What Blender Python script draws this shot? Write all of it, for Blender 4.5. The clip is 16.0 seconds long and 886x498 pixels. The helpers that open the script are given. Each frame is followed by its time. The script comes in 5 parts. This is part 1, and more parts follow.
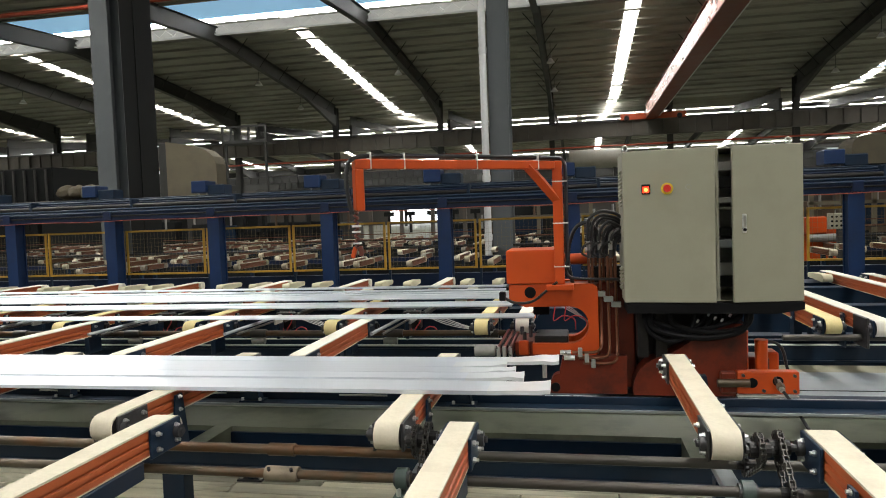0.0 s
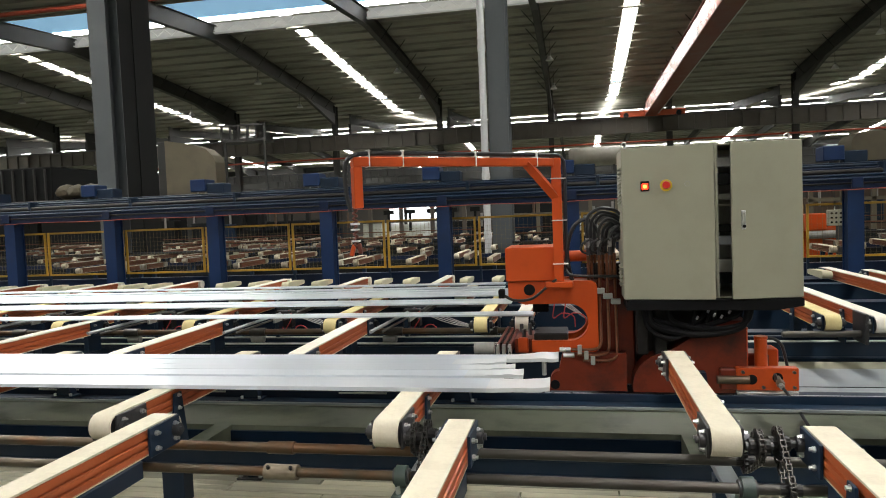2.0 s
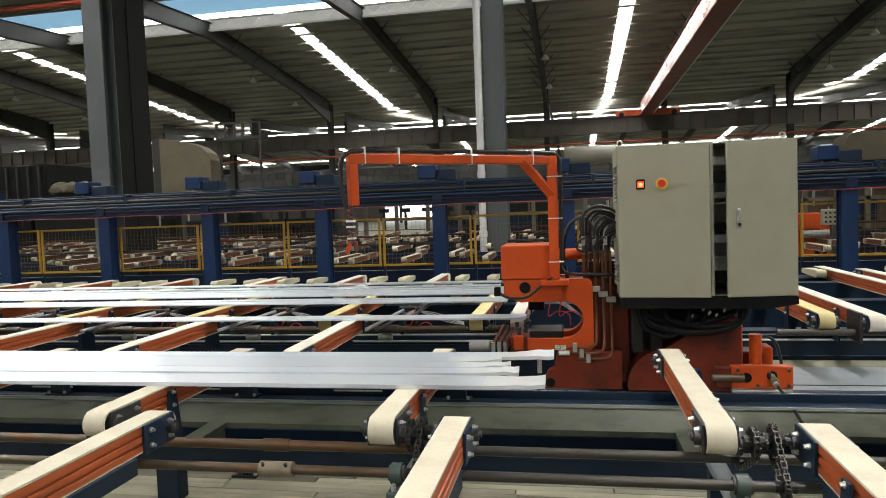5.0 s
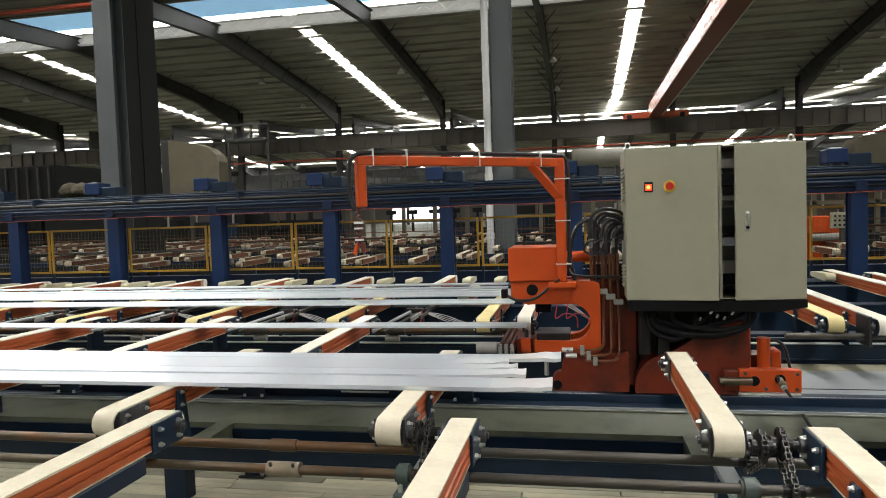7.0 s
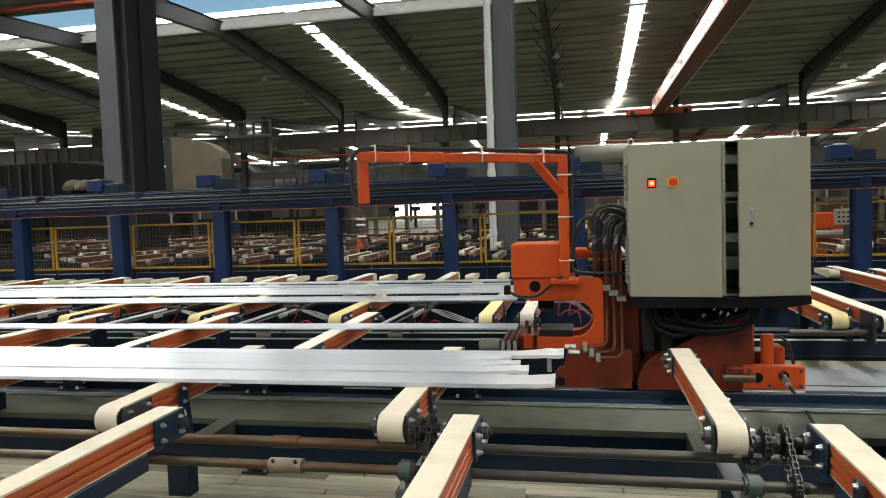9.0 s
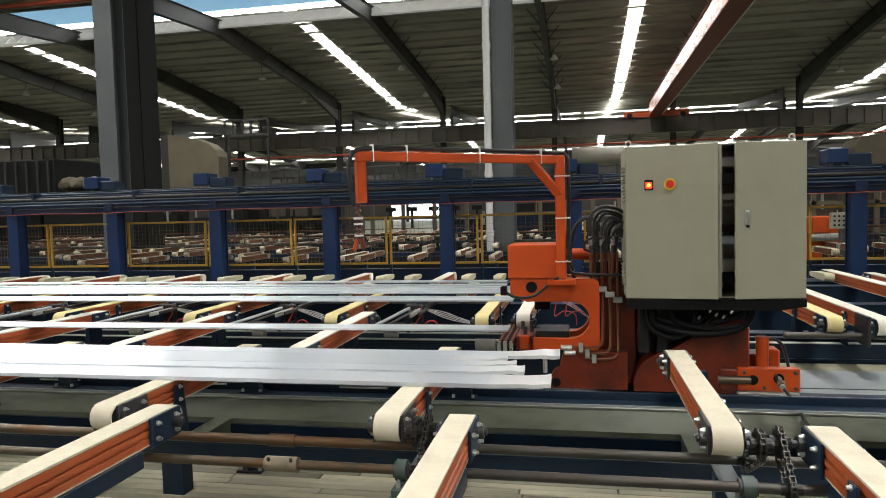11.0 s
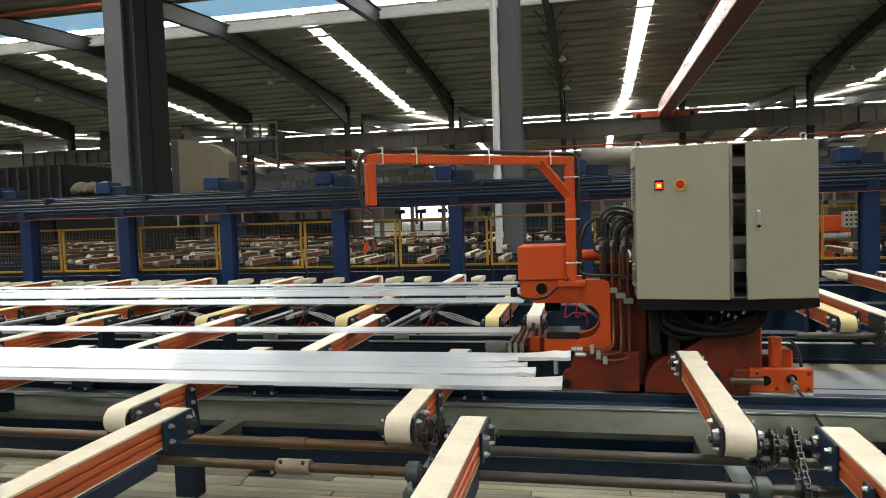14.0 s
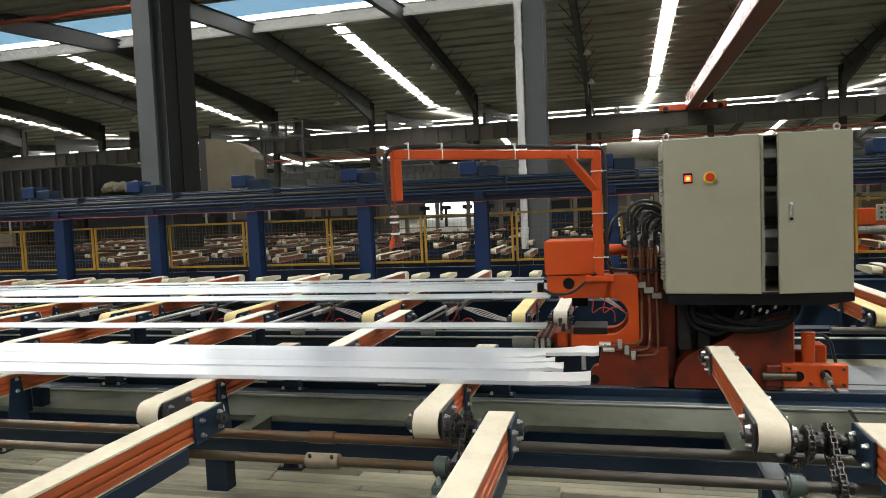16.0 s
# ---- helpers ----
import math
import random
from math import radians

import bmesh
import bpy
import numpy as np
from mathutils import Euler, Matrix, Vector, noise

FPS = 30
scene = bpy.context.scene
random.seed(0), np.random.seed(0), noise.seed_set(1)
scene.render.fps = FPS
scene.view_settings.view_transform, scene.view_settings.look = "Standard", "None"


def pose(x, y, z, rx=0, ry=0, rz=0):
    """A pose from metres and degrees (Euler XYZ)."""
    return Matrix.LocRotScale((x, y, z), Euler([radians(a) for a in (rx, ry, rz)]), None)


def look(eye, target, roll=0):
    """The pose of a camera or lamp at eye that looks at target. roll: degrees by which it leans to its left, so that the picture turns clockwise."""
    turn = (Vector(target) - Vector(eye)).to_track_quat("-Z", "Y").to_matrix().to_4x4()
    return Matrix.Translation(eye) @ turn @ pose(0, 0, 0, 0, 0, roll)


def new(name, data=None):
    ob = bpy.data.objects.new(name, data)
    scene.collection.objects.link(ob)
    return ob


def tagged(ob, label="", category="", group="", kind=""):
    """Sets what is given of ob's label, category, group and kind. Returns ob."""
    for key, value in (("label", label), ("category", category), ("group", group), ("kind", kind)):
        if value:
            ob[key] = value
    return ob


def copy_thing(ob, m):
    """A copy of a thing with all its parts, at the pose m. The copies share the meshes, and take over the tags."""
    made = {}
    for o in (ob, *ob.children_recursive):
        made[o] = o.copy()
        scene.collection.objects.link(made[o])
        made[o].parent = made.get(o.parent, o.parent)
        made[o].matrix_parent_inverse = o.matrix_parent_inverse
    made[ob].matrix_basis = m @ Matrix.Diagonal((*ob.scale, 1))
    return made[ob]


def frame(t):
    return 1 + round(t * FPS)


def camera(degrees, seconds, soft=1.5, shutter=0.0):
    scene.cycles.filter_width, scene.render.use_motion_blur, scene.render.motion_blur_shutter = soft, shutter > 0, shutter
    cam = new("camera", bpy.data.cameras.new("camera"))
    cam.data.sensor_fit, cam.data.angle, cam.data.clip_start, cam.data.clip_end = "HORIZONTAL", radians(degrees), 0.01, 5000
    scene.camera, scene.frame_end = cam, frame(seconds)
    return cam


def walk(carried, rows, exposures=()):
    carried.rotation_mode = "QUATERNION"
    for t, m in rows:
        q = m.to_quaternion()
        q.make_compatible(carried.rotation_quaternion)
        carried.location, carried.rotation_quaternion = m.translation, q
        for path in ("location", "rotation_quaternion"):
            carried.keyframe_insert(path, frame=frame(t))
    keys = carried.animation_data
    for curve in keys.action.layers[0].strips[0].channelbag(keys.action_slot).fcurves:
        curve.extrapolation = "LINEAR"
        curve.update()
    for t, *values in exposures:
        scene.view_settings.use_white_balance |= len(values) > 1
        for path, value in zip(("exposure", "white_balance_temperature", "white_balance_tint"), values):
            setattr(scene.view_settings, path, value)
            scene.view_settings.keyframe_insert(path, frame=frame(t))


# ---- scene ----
cam = camera(65.6, 16.0, soft=1.0)
H = 1.65          # height of the lens over the floor
BELT = 0.96       # top of the conveyor belts

CAM_ROWS = [
    (0, 0.001, -0.001, 1.659, 11.07, -2.80, 2.06),
    (0.5, 0.002, 0.002, 1.658, 11.10, -2.66, 2.03),
    (1, 0.004, 0.002, 1.658, 10.84, -2.59, 2.12),
    (1.5, 0.004, 0.002, 1.658, 10.91, -2.78, 2.20),
    (2, 0.004, 0.004, 1.656, 11.04, -2.96, 2.26),
    (2.5, 0.002, 0.009, 1.653, 11.07, -3.40, 2.10),
    (3, 0.001, 0.011, 1.651, 10.91, -3.46, 2.13),
    (3.5, -0.002, 0.010, 1.650, 10.87, -3.48, 2.18),
    (4, 0.001, 0.010, 1.651, 10.65, -3.30, 2.14),
    (6.5, 0.001, -0.000, 1.649, 10.84, -2.98, 1.91),
    (7, -0.000, 0.000, 1.650, 11.25, -2.90, 1.90),
    (7.5, -0.000, 0.004, 1.649, 11.19, -3.10, 1.88),
    (8, -0.000, 0.006, 1.648, 11.14, -3.17, 1.69),
    (8.5, -0.001, 0.008, 1.647, 11.43, -3.35, 1.60),
    (9, -0.000, 0.007, 1.648, 11.48, -3.17, 1.93),
    (11.5, -0.005, 0.003, 1.644, 11.18, -3.10, 1.38),
    (12, -0.007, 0.004, 1.643, 11.24, -3.06, 1.39),
    (12.5, -0.007, 0.006, 1.643, 11.36, -3.09, 1.35),
    (13, -0.007, 0.006, 1.643, 11.35, -2.99, 1.56),
    (13.5, -0.005, 0.004, 1.645, 11.30, -3.03, 1.71),
    (14, -0.005, 0.001, 1.646, 11.96, -2.94, 1.88),
    (14.5, -0.012, 0.001, 1.642, 13.30, -3.11, 2.21),
    (15, -0.017, 0.006, 1.639, 13.85, -3.41, 2.12),
    (15.5, -0.014, 0.005, 1.640, 14.06, -3.24, 2.10),
    (16, -0.012, 0.003, 1.641, 14.02, -3.17, 2.34),
]
walk(cam, [(t, pose(x, y, z, 90 + pitch, roll, yaw)) for t, x, y, z, yaw, pitch, roll in CAM_ROWS],
     exposures=[(0, 0.0), (16, 0.0)])

# ---- daylight ----
SKYLIGHT = 19.0
world = bpy.data.worlds.new("sky")
scene.world = world
world.use_nodes = True
wn = world.node_tree
sky = wn.nodes.new("ShaderNodeTexSky")
sky.sky_type = "NISHITA"
sky.sun_disc = False
sky.sun_elevation, sky.sun_rotation = radians(50), radians(-40)
wn.links.new(sky.outputs[0], wn.nodes["Background"].inputs[0])
wn.nodes["Background"].inputs[1].default_value = 0.1
sun = new("sun", bpy.data.lights.new("sun", "SUN"))
sun.data.energy, sun.data.angle = 1.0, radians(12)
sun.matrix_world = look((-30, -30, 60), (0, 10, 0))


# ---- materials ----
def mat(name, color, rough=0.5, metal=0.0, vary=0.15, scale=8.0, bump=0.0, dirt=None, dirt_amount=0.0,
        dirt_scale=2.0, rand=0.0, stretch=(1, 1, 1), aniso=0.0, coat=0.0, spec=0.5, rvar=0.1):
    """A surface with grain, stains, relief and a little difference from piece to piece."""
    m = bpy.data.materials.new(name)
    m.use_nodes = True
    n, l = m.node_tree.nodes, m.node_tree.links
    b = n["Principled BSDF"]
    b.inputs["Metallic"].default_value = metal
    b.inputs["Specular IOR Level"].default_value = spec
    if aniso:
        b.inputs["Anisotropic"].default_value = aniso
        tg = n.new("ShaderNodeTangent")
        tg.direction_type, tg.axis = "RADIAL", "X"
        l.new(tg.outputs[0], b.inputs["Tangent"])
    if coat:
        b.inputs["Coat Weight"].default_value = coat
        b.inputs["Coat Roughness"].default_value = 0.15
    tc = n.new("ShaderNodeTexCoord")
    mp = n.new("ShaderNodeMapping")
    mp.inputs["Scale"].default_value = stretch
    l.new(tc.outputs["Object"], mp.inputs[0])
    no = n.new("ShaderNodeTexNoise")
    no.inputs["Scale"].default_value = scale
    no.inputs["Detail"].default_value = 6
    l.new(mp.outputs[0], no.inputs["Vector"])
    ramp = n.new("ShaderNodeMapRange")
    ramp.inputs[3].default_value, ramp.inputs[4].default_value = 1 - vary, 1 + vary
    l.new(no.outputs["Fac"], ramp.inputs[0])
    mul = n.new("ShaderNodeMix")
    mul.data_type, mul.blend_type = "RGBA", "MULTIPLY"
    mul.inputs[0].default_value = 1.0
    mul.inputs[6].default_value = (*color, 1)
    l.new(ramp.outputs[0], mul.inputs[7])
    out = mul.outputs[2]
    if rand:
        oi = n.new("ShaderNodeObjectInfo")
        rr = n.new("ShaderNodeMapRange")
        rr.inputs[3].default_value, rr.inputs[4].default_value = 1 - rand, 1 + rand
        l.new(oi.outputs["Random"], rr.inputs[0])
        m2 = n.new("ShaderNodeMix")
        m2.data_type, m2.blend_type = "RGBA", "MULTIPLY"
        m2.inputs[0].default_value = 1.0
        l.new(out, m2.inputs[6])
        l.new(rr.outputs[0], m2.inputs[7])
        out = m2.outputs[2]
    if dirt:
        nd = n.new("ShaderNodeTexNoise")
        nd.inputs["Scale"].default_value = dirt_scale
        nd.inputs["Detail"].default_value = 8
        nd.inputs["Roughness"].default_value = 0.65
        l.new(mp.outputs[0], nd.inputs["Vector"])
        rd = n.new("ShaderNodeMapRange")
        rd.inputs[1].default_value, rd.inputs[2].default_value = 0.48, 0.68
        rd.inputs[4].default_value = dirt_amount
        l.new(nd.outputs["Fac"], rd.inputs[0])
        md = n.new("ShaderNodeMix")
        md.data_type = "RGBA"
        l.new(rd.outputs[0], md.inputs[0])
        l.new(out, md.inputs[6])
        md.inputs[7].default_value = (*dirt, 1)
        out = md.outputs[2]
    l.new(out, b.inputs["Base Color"])
    rg = n.new("ShaderNodeMapRange")
    rg.inputs[3].default_value, rg.inputs[4].default_value = max(0.02, rough - rvar), min(1, rough + rvar)
    l.new(no.outputs["Fac"], rg.inputs[0])
    l.new(rg.outputs[0], b.inputs["Roughness"])
    if bump:
        bp = n.new("ShaderNodeBump")
        bp.inputs["Strength"].default_value = bump
        bp.inputs["Distance"].default_value = 0.01
        l.new(no.outputs["Fac"], bp.inputs["Height"])
        l.new(bp.outputs[0], b.inputs["Normal"])
    return m


def glow(name, color, strength):
    m = bpy.data.materials.new(name)
    m.use_nodes = True
    b = m.node_tree.nodes["Principled BSDF"]
    b.inputs["Base Color"].default_value = (*color, 1)
    b.inputs["Emission Color"].default_value = (*color, 1)
    b.inputs["Emission Strength"].default_value = strength
    return m


CREAM = mat("cream_felt", (0.69, 0.635, 0.505), 0.9, vary=0.10, scale=60, bump=0.15, dirt=(0.50, 0.43, 0.32), dirt_amount=0.4, dirt_scale=9, rand=0.06)
WHITE_FELT = mat("white_felt", (0.78, 0.74, 0.65), 0.9, vary=0.08, scale=60, bump=0.15, dirt=(0.45, 0.41, 0.35), dirt_amount=0.3, dirt_scale=6, rand=0.08)
YELLOW_FELT = mat("yellow_felt", (0.70, 0.60, 0.30), 0.9, vary=0.10, scale=60, bump=0.15, dirt=(0.40, 0.30, 0.12), dirt_amount=0.4, dirt_scale=5, rand=0.08)
BRICK = mat("brick_red_profile", (0.40, 0.090, 0.027), 0.45, vary=0.18, scale=14, dirt=(0.14, 0.045, 0.025), dirt_amount=0.5, dirt_scale=5, rand=0.12, stretch=(1, 0.25, 1))
NAVY = mat("navy_paint", (0.008, 0.021, 0.044), 0.42, vary=0.3, scale=6, dirt=(0.022, 0.024, 0.032), dirt_amount=0.5, dirt_scale=3, spec=0.25)
BLUE = mat("blue_paint", (0.007, 0.026, 0.088), 0.45, vary=0.25, scale=6, dirt=(0.012, 0.022, 0.05), dirt_amount=0.5, dirt_scale=2, spec=0.3)
BEAM = mat("beam_navy_paint", (0.006, 0.016, 0.052), 0.4, vary=0.3, scale=4, dirt=(0.012, 0.014, 0.02), dirt_amount=0.6, dirt_scale=2, spec=0.3)
STEEL = mat("dark_steel", (0.075, 0.075, 0.08), 0.45, 0.6, vary=0.3, scale=20, dirt=(0.03, 0.022, 0.016), dirt_amount=0.6, dirt_scale=8)
GREASE = mat("greasy_black_steel", (0.016, 0.015, 0.015), 0.42, 0.2, vary=0.4, scale=25, spec=0.3)
ZINC = mat("zinc_bolt", (0.62, 0.62, 0.62), 0.3, 0.9, vary=0.2, scale=40)
RUST = mat("rusty_shaft", (0.085, 0.067, 0.045), 0.38, 0.55, vary=0.5, scale=14, dirt=(0.135, 0.056, 0.02), dirt_amount=0.9, dirt_scale=3.0)
SHAFT = mat("grey_shaft", (0.065, 0.06, 0.053), 0.42, 0.55, vary=0.3, scale=9, dirt=(0.06, 0.045, 0.035), dirt_amount=0.7, dirt_scale=3)
GREEN = mat("green_bearing_paint", (0.045, 0.068, 0.060), 0.45, vary=0.2, scale=30)
ALU_END = mat("bent_aluminium", (0.88, 0.91, 0.95), 0.36, 0.55, vary=0.05, scale=30, rand=0.04)
ALU = mat("mill_aluminium", (0.85, 0.90, 0.985), 0.285, 0.62, vary=0.05, scale=30, rand=0.06, stretch=(0.03, 4, 1), aniso=1.0, rvar=0.02)
ORANGE = mat("orange_paint", (0.52, 0.070, 0.010), 0.42, vary=0.08, scale=5, dirt=(0.30, 0.045, 0.012), dirt_amount=0.6, dirt_scale=3, spec=0.3)
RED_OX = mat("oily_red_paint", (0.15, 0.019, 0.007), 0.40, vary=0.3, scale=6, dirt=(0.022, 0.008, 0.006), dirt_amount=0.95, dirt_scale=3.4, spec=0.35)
CABINET = mat("grey_beige_powder_coat", (0.30, 0.292, 0.222), 0.5, vary=0.025, scale=180, bump=0.04, dirt=(0.25, 0.238, 0.18), dirt_amount=0.45, dirt_scale=3.5)
BLACK = mat("black_rubber", (0.006, 0.006, 0.007), 0.6, vary=0.3, scale=20, spec=0.12)
HOSE = mat("black_hose", (0.018, 0.018, 0.02), 0.35, vary=0.3, scale=30)
LEAD = mat("red_brown_lead", (0.13, 0.03, 0.018), 0.45, vary=0.3, scale=30)
COPPER = mat("brown_pipe", (0.16, 0.06, 0.03), 0.35, 0.5, vary=0.3, scale=20)
CLAMP = mat("grey_clamp", (0.32, 0.32, 0.30), 0.5, 0.3, vary=0.25, scale=30)
YELLOW = mat("yellow_paint", (0.46, 0.26, 0.022), 0.45, vary=0.15, scale=8, dirt=(0.25, 0.15, 0.03), dirt_amount=0.4)
WIRE = mat("yellow_wire", (0.16, 0.12, 0.05), 0.5, vary=0.1)
RED = mat("red_plastic", (0.55, 0.02, 0.015), 0.35, vary=0.05)
PINK_HOSE = mat("red_air_hose", (0.65, 0.05, 0.05), 0.35, vary=0.1)
CLEAR = mat("milky_hose", (0.5, 0.5, 0.5), 0.3, vary=0.1)
WHITE_TIE = mat("white_tie", (0.7, 0.7, 0.68), 0.5, vary=0.05)
CONCRETE = mat("worn_concrete", (0.165, 0.178, 0.125), 0.38, vary=0.25, scale=3, bump=0.1, dirt=(0.08, 0.09, 0.065), dirt_amount=0.9, dirt_scale=2.6)
KERB = mat("ledge_concrete", (0.26, 0.25, 0.18), 0.6, vary=0.2, scale=5, bump=0.2, dirt=(0.12, 0.12, 0.09), dirt_amount=0.8, dirt_scale=2.2)
PLANK = mat("worn_planks", (0.54, 0.51, 0.38), 0.55, vary=0.3, scale=5, bump=0.2, dirt=(0.15, 0.14, 0.09), dirt_amount=0.9, dirt_scale=1.6, rand=0.5, stretch=(0.5, 4, 1))
AGED_FELT = mat("aged_cream_felt", (0.56, 0.53, 0.37), 0.9, vary=0.1, scale=40, bump=0.1, dirt=(0.4, 0.36, 0.25), dirt_amount=0.4, dirt_scale=6, rand=0.1)
# felt and brick darkened for the dim zone beyond the fence
DIM_FELT = mat("dusty_felt", (0.46, 0.41, 0.30), 0.9, vary=0.15, scale=20, dirt=(0.2, 0.17, 0.13), dirt_amount=0.6, dirt_scale=2, rand=0.3)
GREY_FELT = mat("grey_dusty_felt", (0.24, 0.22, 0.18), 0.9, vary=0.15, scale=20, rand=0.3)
DIM_BRICK = mat("dusty_brick_red_profile", (0.14, 0.045, 0.018), 0.6, vary=0.2, scale=6, rand=0.3)
ROOF = mat("roof_deck", (0.37, 0.355, 0.305), 0.7, vary=0.25, scale=0.6, dirt=(0.17, 0.16, 0.135), dirt_amount=0.8, dirt_scale=0.7, stretch=(0.3, 1, 1))
STEELWORK = mat("grey_steelwork", (0.045, 0.045, 0.043), 0.6, vary=0.2, scale=2, dirt=(0.034, 0.032, 0.028), dirt_amount=0.6, dirt_scale=0.8)
RUNWAY = mat("runway_beam_paint", (0.095, 0.086, 0.07), 0.6, vary=0.2, scale=1.2, dirt=(0.07, 0.058, 0.045), dirt_amount=0.7, dirt_scale=0.5)
COLUMN = mat("column_grey_paint", (0.078, 0.088, 0.094), 0.55, vary=0.12, scale=3, dirt=(0.11, 0.12, 0.125), dirt_amount=0.5, dirt_scale=0.8)
PVC = mat("white_pvc", (0.62, 0.63, 0.63), 0.4, vary=0.08, scale=4)
WHITE = mat("white_paint", (0.72, 0.72, 0.70), 0.5, vary=0.08, scale=2)
WALLM = mat("wall_sheet", (0.075, 0.07, 0.062), 0.7, vary=0.15, scale=0.5)
BEIGE = mat("beige_sheet", (0.16, 0.138, 0.092), 0.6, vary=0.12, scale=1.5, dirt=(0.10, 0.09, 0.065), dirt_amount=0.5, dirt_scale=0.8)
# also colours the shaded column side and the pans under the far tables
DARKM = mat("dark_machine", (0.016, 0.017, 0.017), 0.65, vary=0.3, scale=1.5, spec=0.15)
SKYPANEL = glow("skylight_sheet", (1.0, 0.985, 0.945), SKYLIGHT)
BLUEPANEL = glow("blue_translucent_sheet", (0.30, 0.55, 0.80), 0.55)
# weak emission brightens the white roof kerb
KERB_GLOW = glow("backlit_white_sheet", (0.85, 0.85, 0.82), 0.20)
DOORGLOW = glow("daylight_backdrop", (0.95, 0.98, 1.0), 3.5)
PILOT = glow("lit_red_lens", (1.0, 0.045, 0.012), 2.6)
PILOT_CORE = glow("lit_orange_core", (1.0, 0.30, 0.07), 3.0)
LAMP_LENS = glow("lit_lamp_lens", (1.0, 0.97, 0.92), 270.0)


# ---- mesh helpers ----
def part(name, bm, material, parent=None, label="", smooth=False):
    """Links a bmesh as one mesh object, under a thing or a part."""
    me = bpy.data.meshes.new(name)
    bmesh.ops.recalc_face_normals(bm, faces=bm.faces)
    bm.to_mesh(me)
    bm.free()
    me.materials.append(material)
    if smooth:
        me.shade_smooth()
        me.set_sharp_from_angle(angle=radians(35))
    ob = new(name, me)
    ob.parent = parent
    if label:
        ob["label"] = label
    return ob


def again(ob, m, parent=None):
    """One more object on the same mesh."""
    o = new(ob.name.split(".")[0], ob.data)
    o.parent = parent if parent else ob.parent
    o.matrix_basis = m
    return o


def group(name, label, category, m=None, grp=""):
    ob = new(name)
    ob.empty_display_size = 0.05
    if m is not None:
        ob.matrix_basis = m
    return tagged(ob, label, category, grp)


def box(bm, x0, x1, y0, y1, z0, z1, bevel=0.0, m=None):
    r = bmesh.ops.create_cube(bm, size=1.0)
    for v in r["verts"]:
        v.co = Vector((x0 + (v.co.x + 0.5) * (x1 - x0), y0 + (v.co.y + 0.5) * (y1 - y0), z0 + (v.co.z + 0.5) * (z1 - z0)))
    vs = r["verts"]
    if bevel:
        es = list({e for v in vs for e in v.link_edges})
        vs = bmesh.ops.bevel(bm, geom=es, offset=bevel, segments=1, affect="EDGES")["verts"]
    if m is not None:
        bmesh.ops.transform(bm, matrix=m, verts=list(vs))
    return bm


def cyl(bm, p, q, r, seg=12, r2=None):
    p, q = Vector(p), Vector(q)
    d = q - p
    m = Matrix.Translation((p + q) / 2) @ d.to_track_quat("Z", "Y").to_matrix().to_4x4()
    bmesh.ops.create_cone(bm, cap_ends=True, segments=seg, radius1=r, radius2=r if r2 is None else r2, depth=d.length, matrix=m)
    return bm


def prism(bm, pts, axis, a, b):
    """A polygon of (u, v) pushed along x or y from a to b; u, v are the two other axes in order."""
    def at(u, v, w):
        return (w, u, v) if axis == "x" else ((u, w, v) if axis == "y" else (u, v, w))
    f = [bm.verts.new(at(u, v, a)) for u, v in pts]
    g = [bm.verts.new(at(u, v, b)) for u, v in pts]
    bm.faces.new(f)
    bm.faces.new(g[::-1])
    for i in range(len(pts)):
        j = (i + 1) % len(pts)
        bm.faces.new((f[i], g[i], g[j], f[j]))
    return bm


def tube(bm, pts, r, seg=8, close=False):
    """A round bar along smooth points."""
    P = [Vector(p) for p in pts]
    rings = []
    for i, p in enumerate(P):
        d = (P[min(i + 1, len(P) - 1)] - P[max(i - 1, 0)]).normalized()
        q = d.to_track_quat("Z", "Y").to_matrix()
        if rings:
            # keep the ring from twisting
            ref = (rings[-1][0].co - P[i - 1])
            x = (ref - d * ref.dot(d)).normalized()
            y = d.cross(x)
        else:
            x, y = q @ Vector((1, 0, 0)), q @ Vector((0, 1, 0))
        rings.append([bm.verts.new(p + r * (math.cos(2 * math.pi * k / seg) * x + math.sin(2 * math.pi * k / seg) * y)) for k in range(seg)])
    for a, b in zip(rings, rings[1:]):
        for k in range(seg):
            bm.faces.new((a[k], a[(k + 1) % seg], b[(k + 1) % seg], b[k]))
    bm.faces.new(rings[0])
    bm.faces.new(rings[-1][::-1])
    return bm


def curve(pts, n=8):
    """Catmull-Rom points through pts."""
    P = [Vector(p) for p in pts]
    P = [2 * P[0] - P[1]] + P + [2 * P[-1] - P[-2]]
    out = []
    for i in range(1, len(P) - 2):
        for k in range(n):
            t = k / n
            a, b, c, d = P[i - 1], P[i], P[i + 1], P[i + 2]
            out.append(0.5 * (2 * b + (c - a) * t + (2 * a - 5 * b + 4 * c - d) * t * t + (3 * b - a - 3 * c + d) * t ** 3))
    out.append(P[-2])
    return out


def BM():
    return bmesh.new()


# ---- hall: floor, roof, columns, walls ----
RIDGES = (-23.0, 37.0, 89.0, 145.0)
X_WEST, X_EAST, Y_SOUTH, Y_NORTH = -95.0, 50.0, -40.0, 165.0


def roof_z(y):
    return H + 11.5 - 0.08 * min(abs(y - r) for r in RIDGES)


PITS = ((-9.0, -2.97), (-2.82, 0.69), (0.81, 5.0))
PIT_Y = (4.25, 5.10)


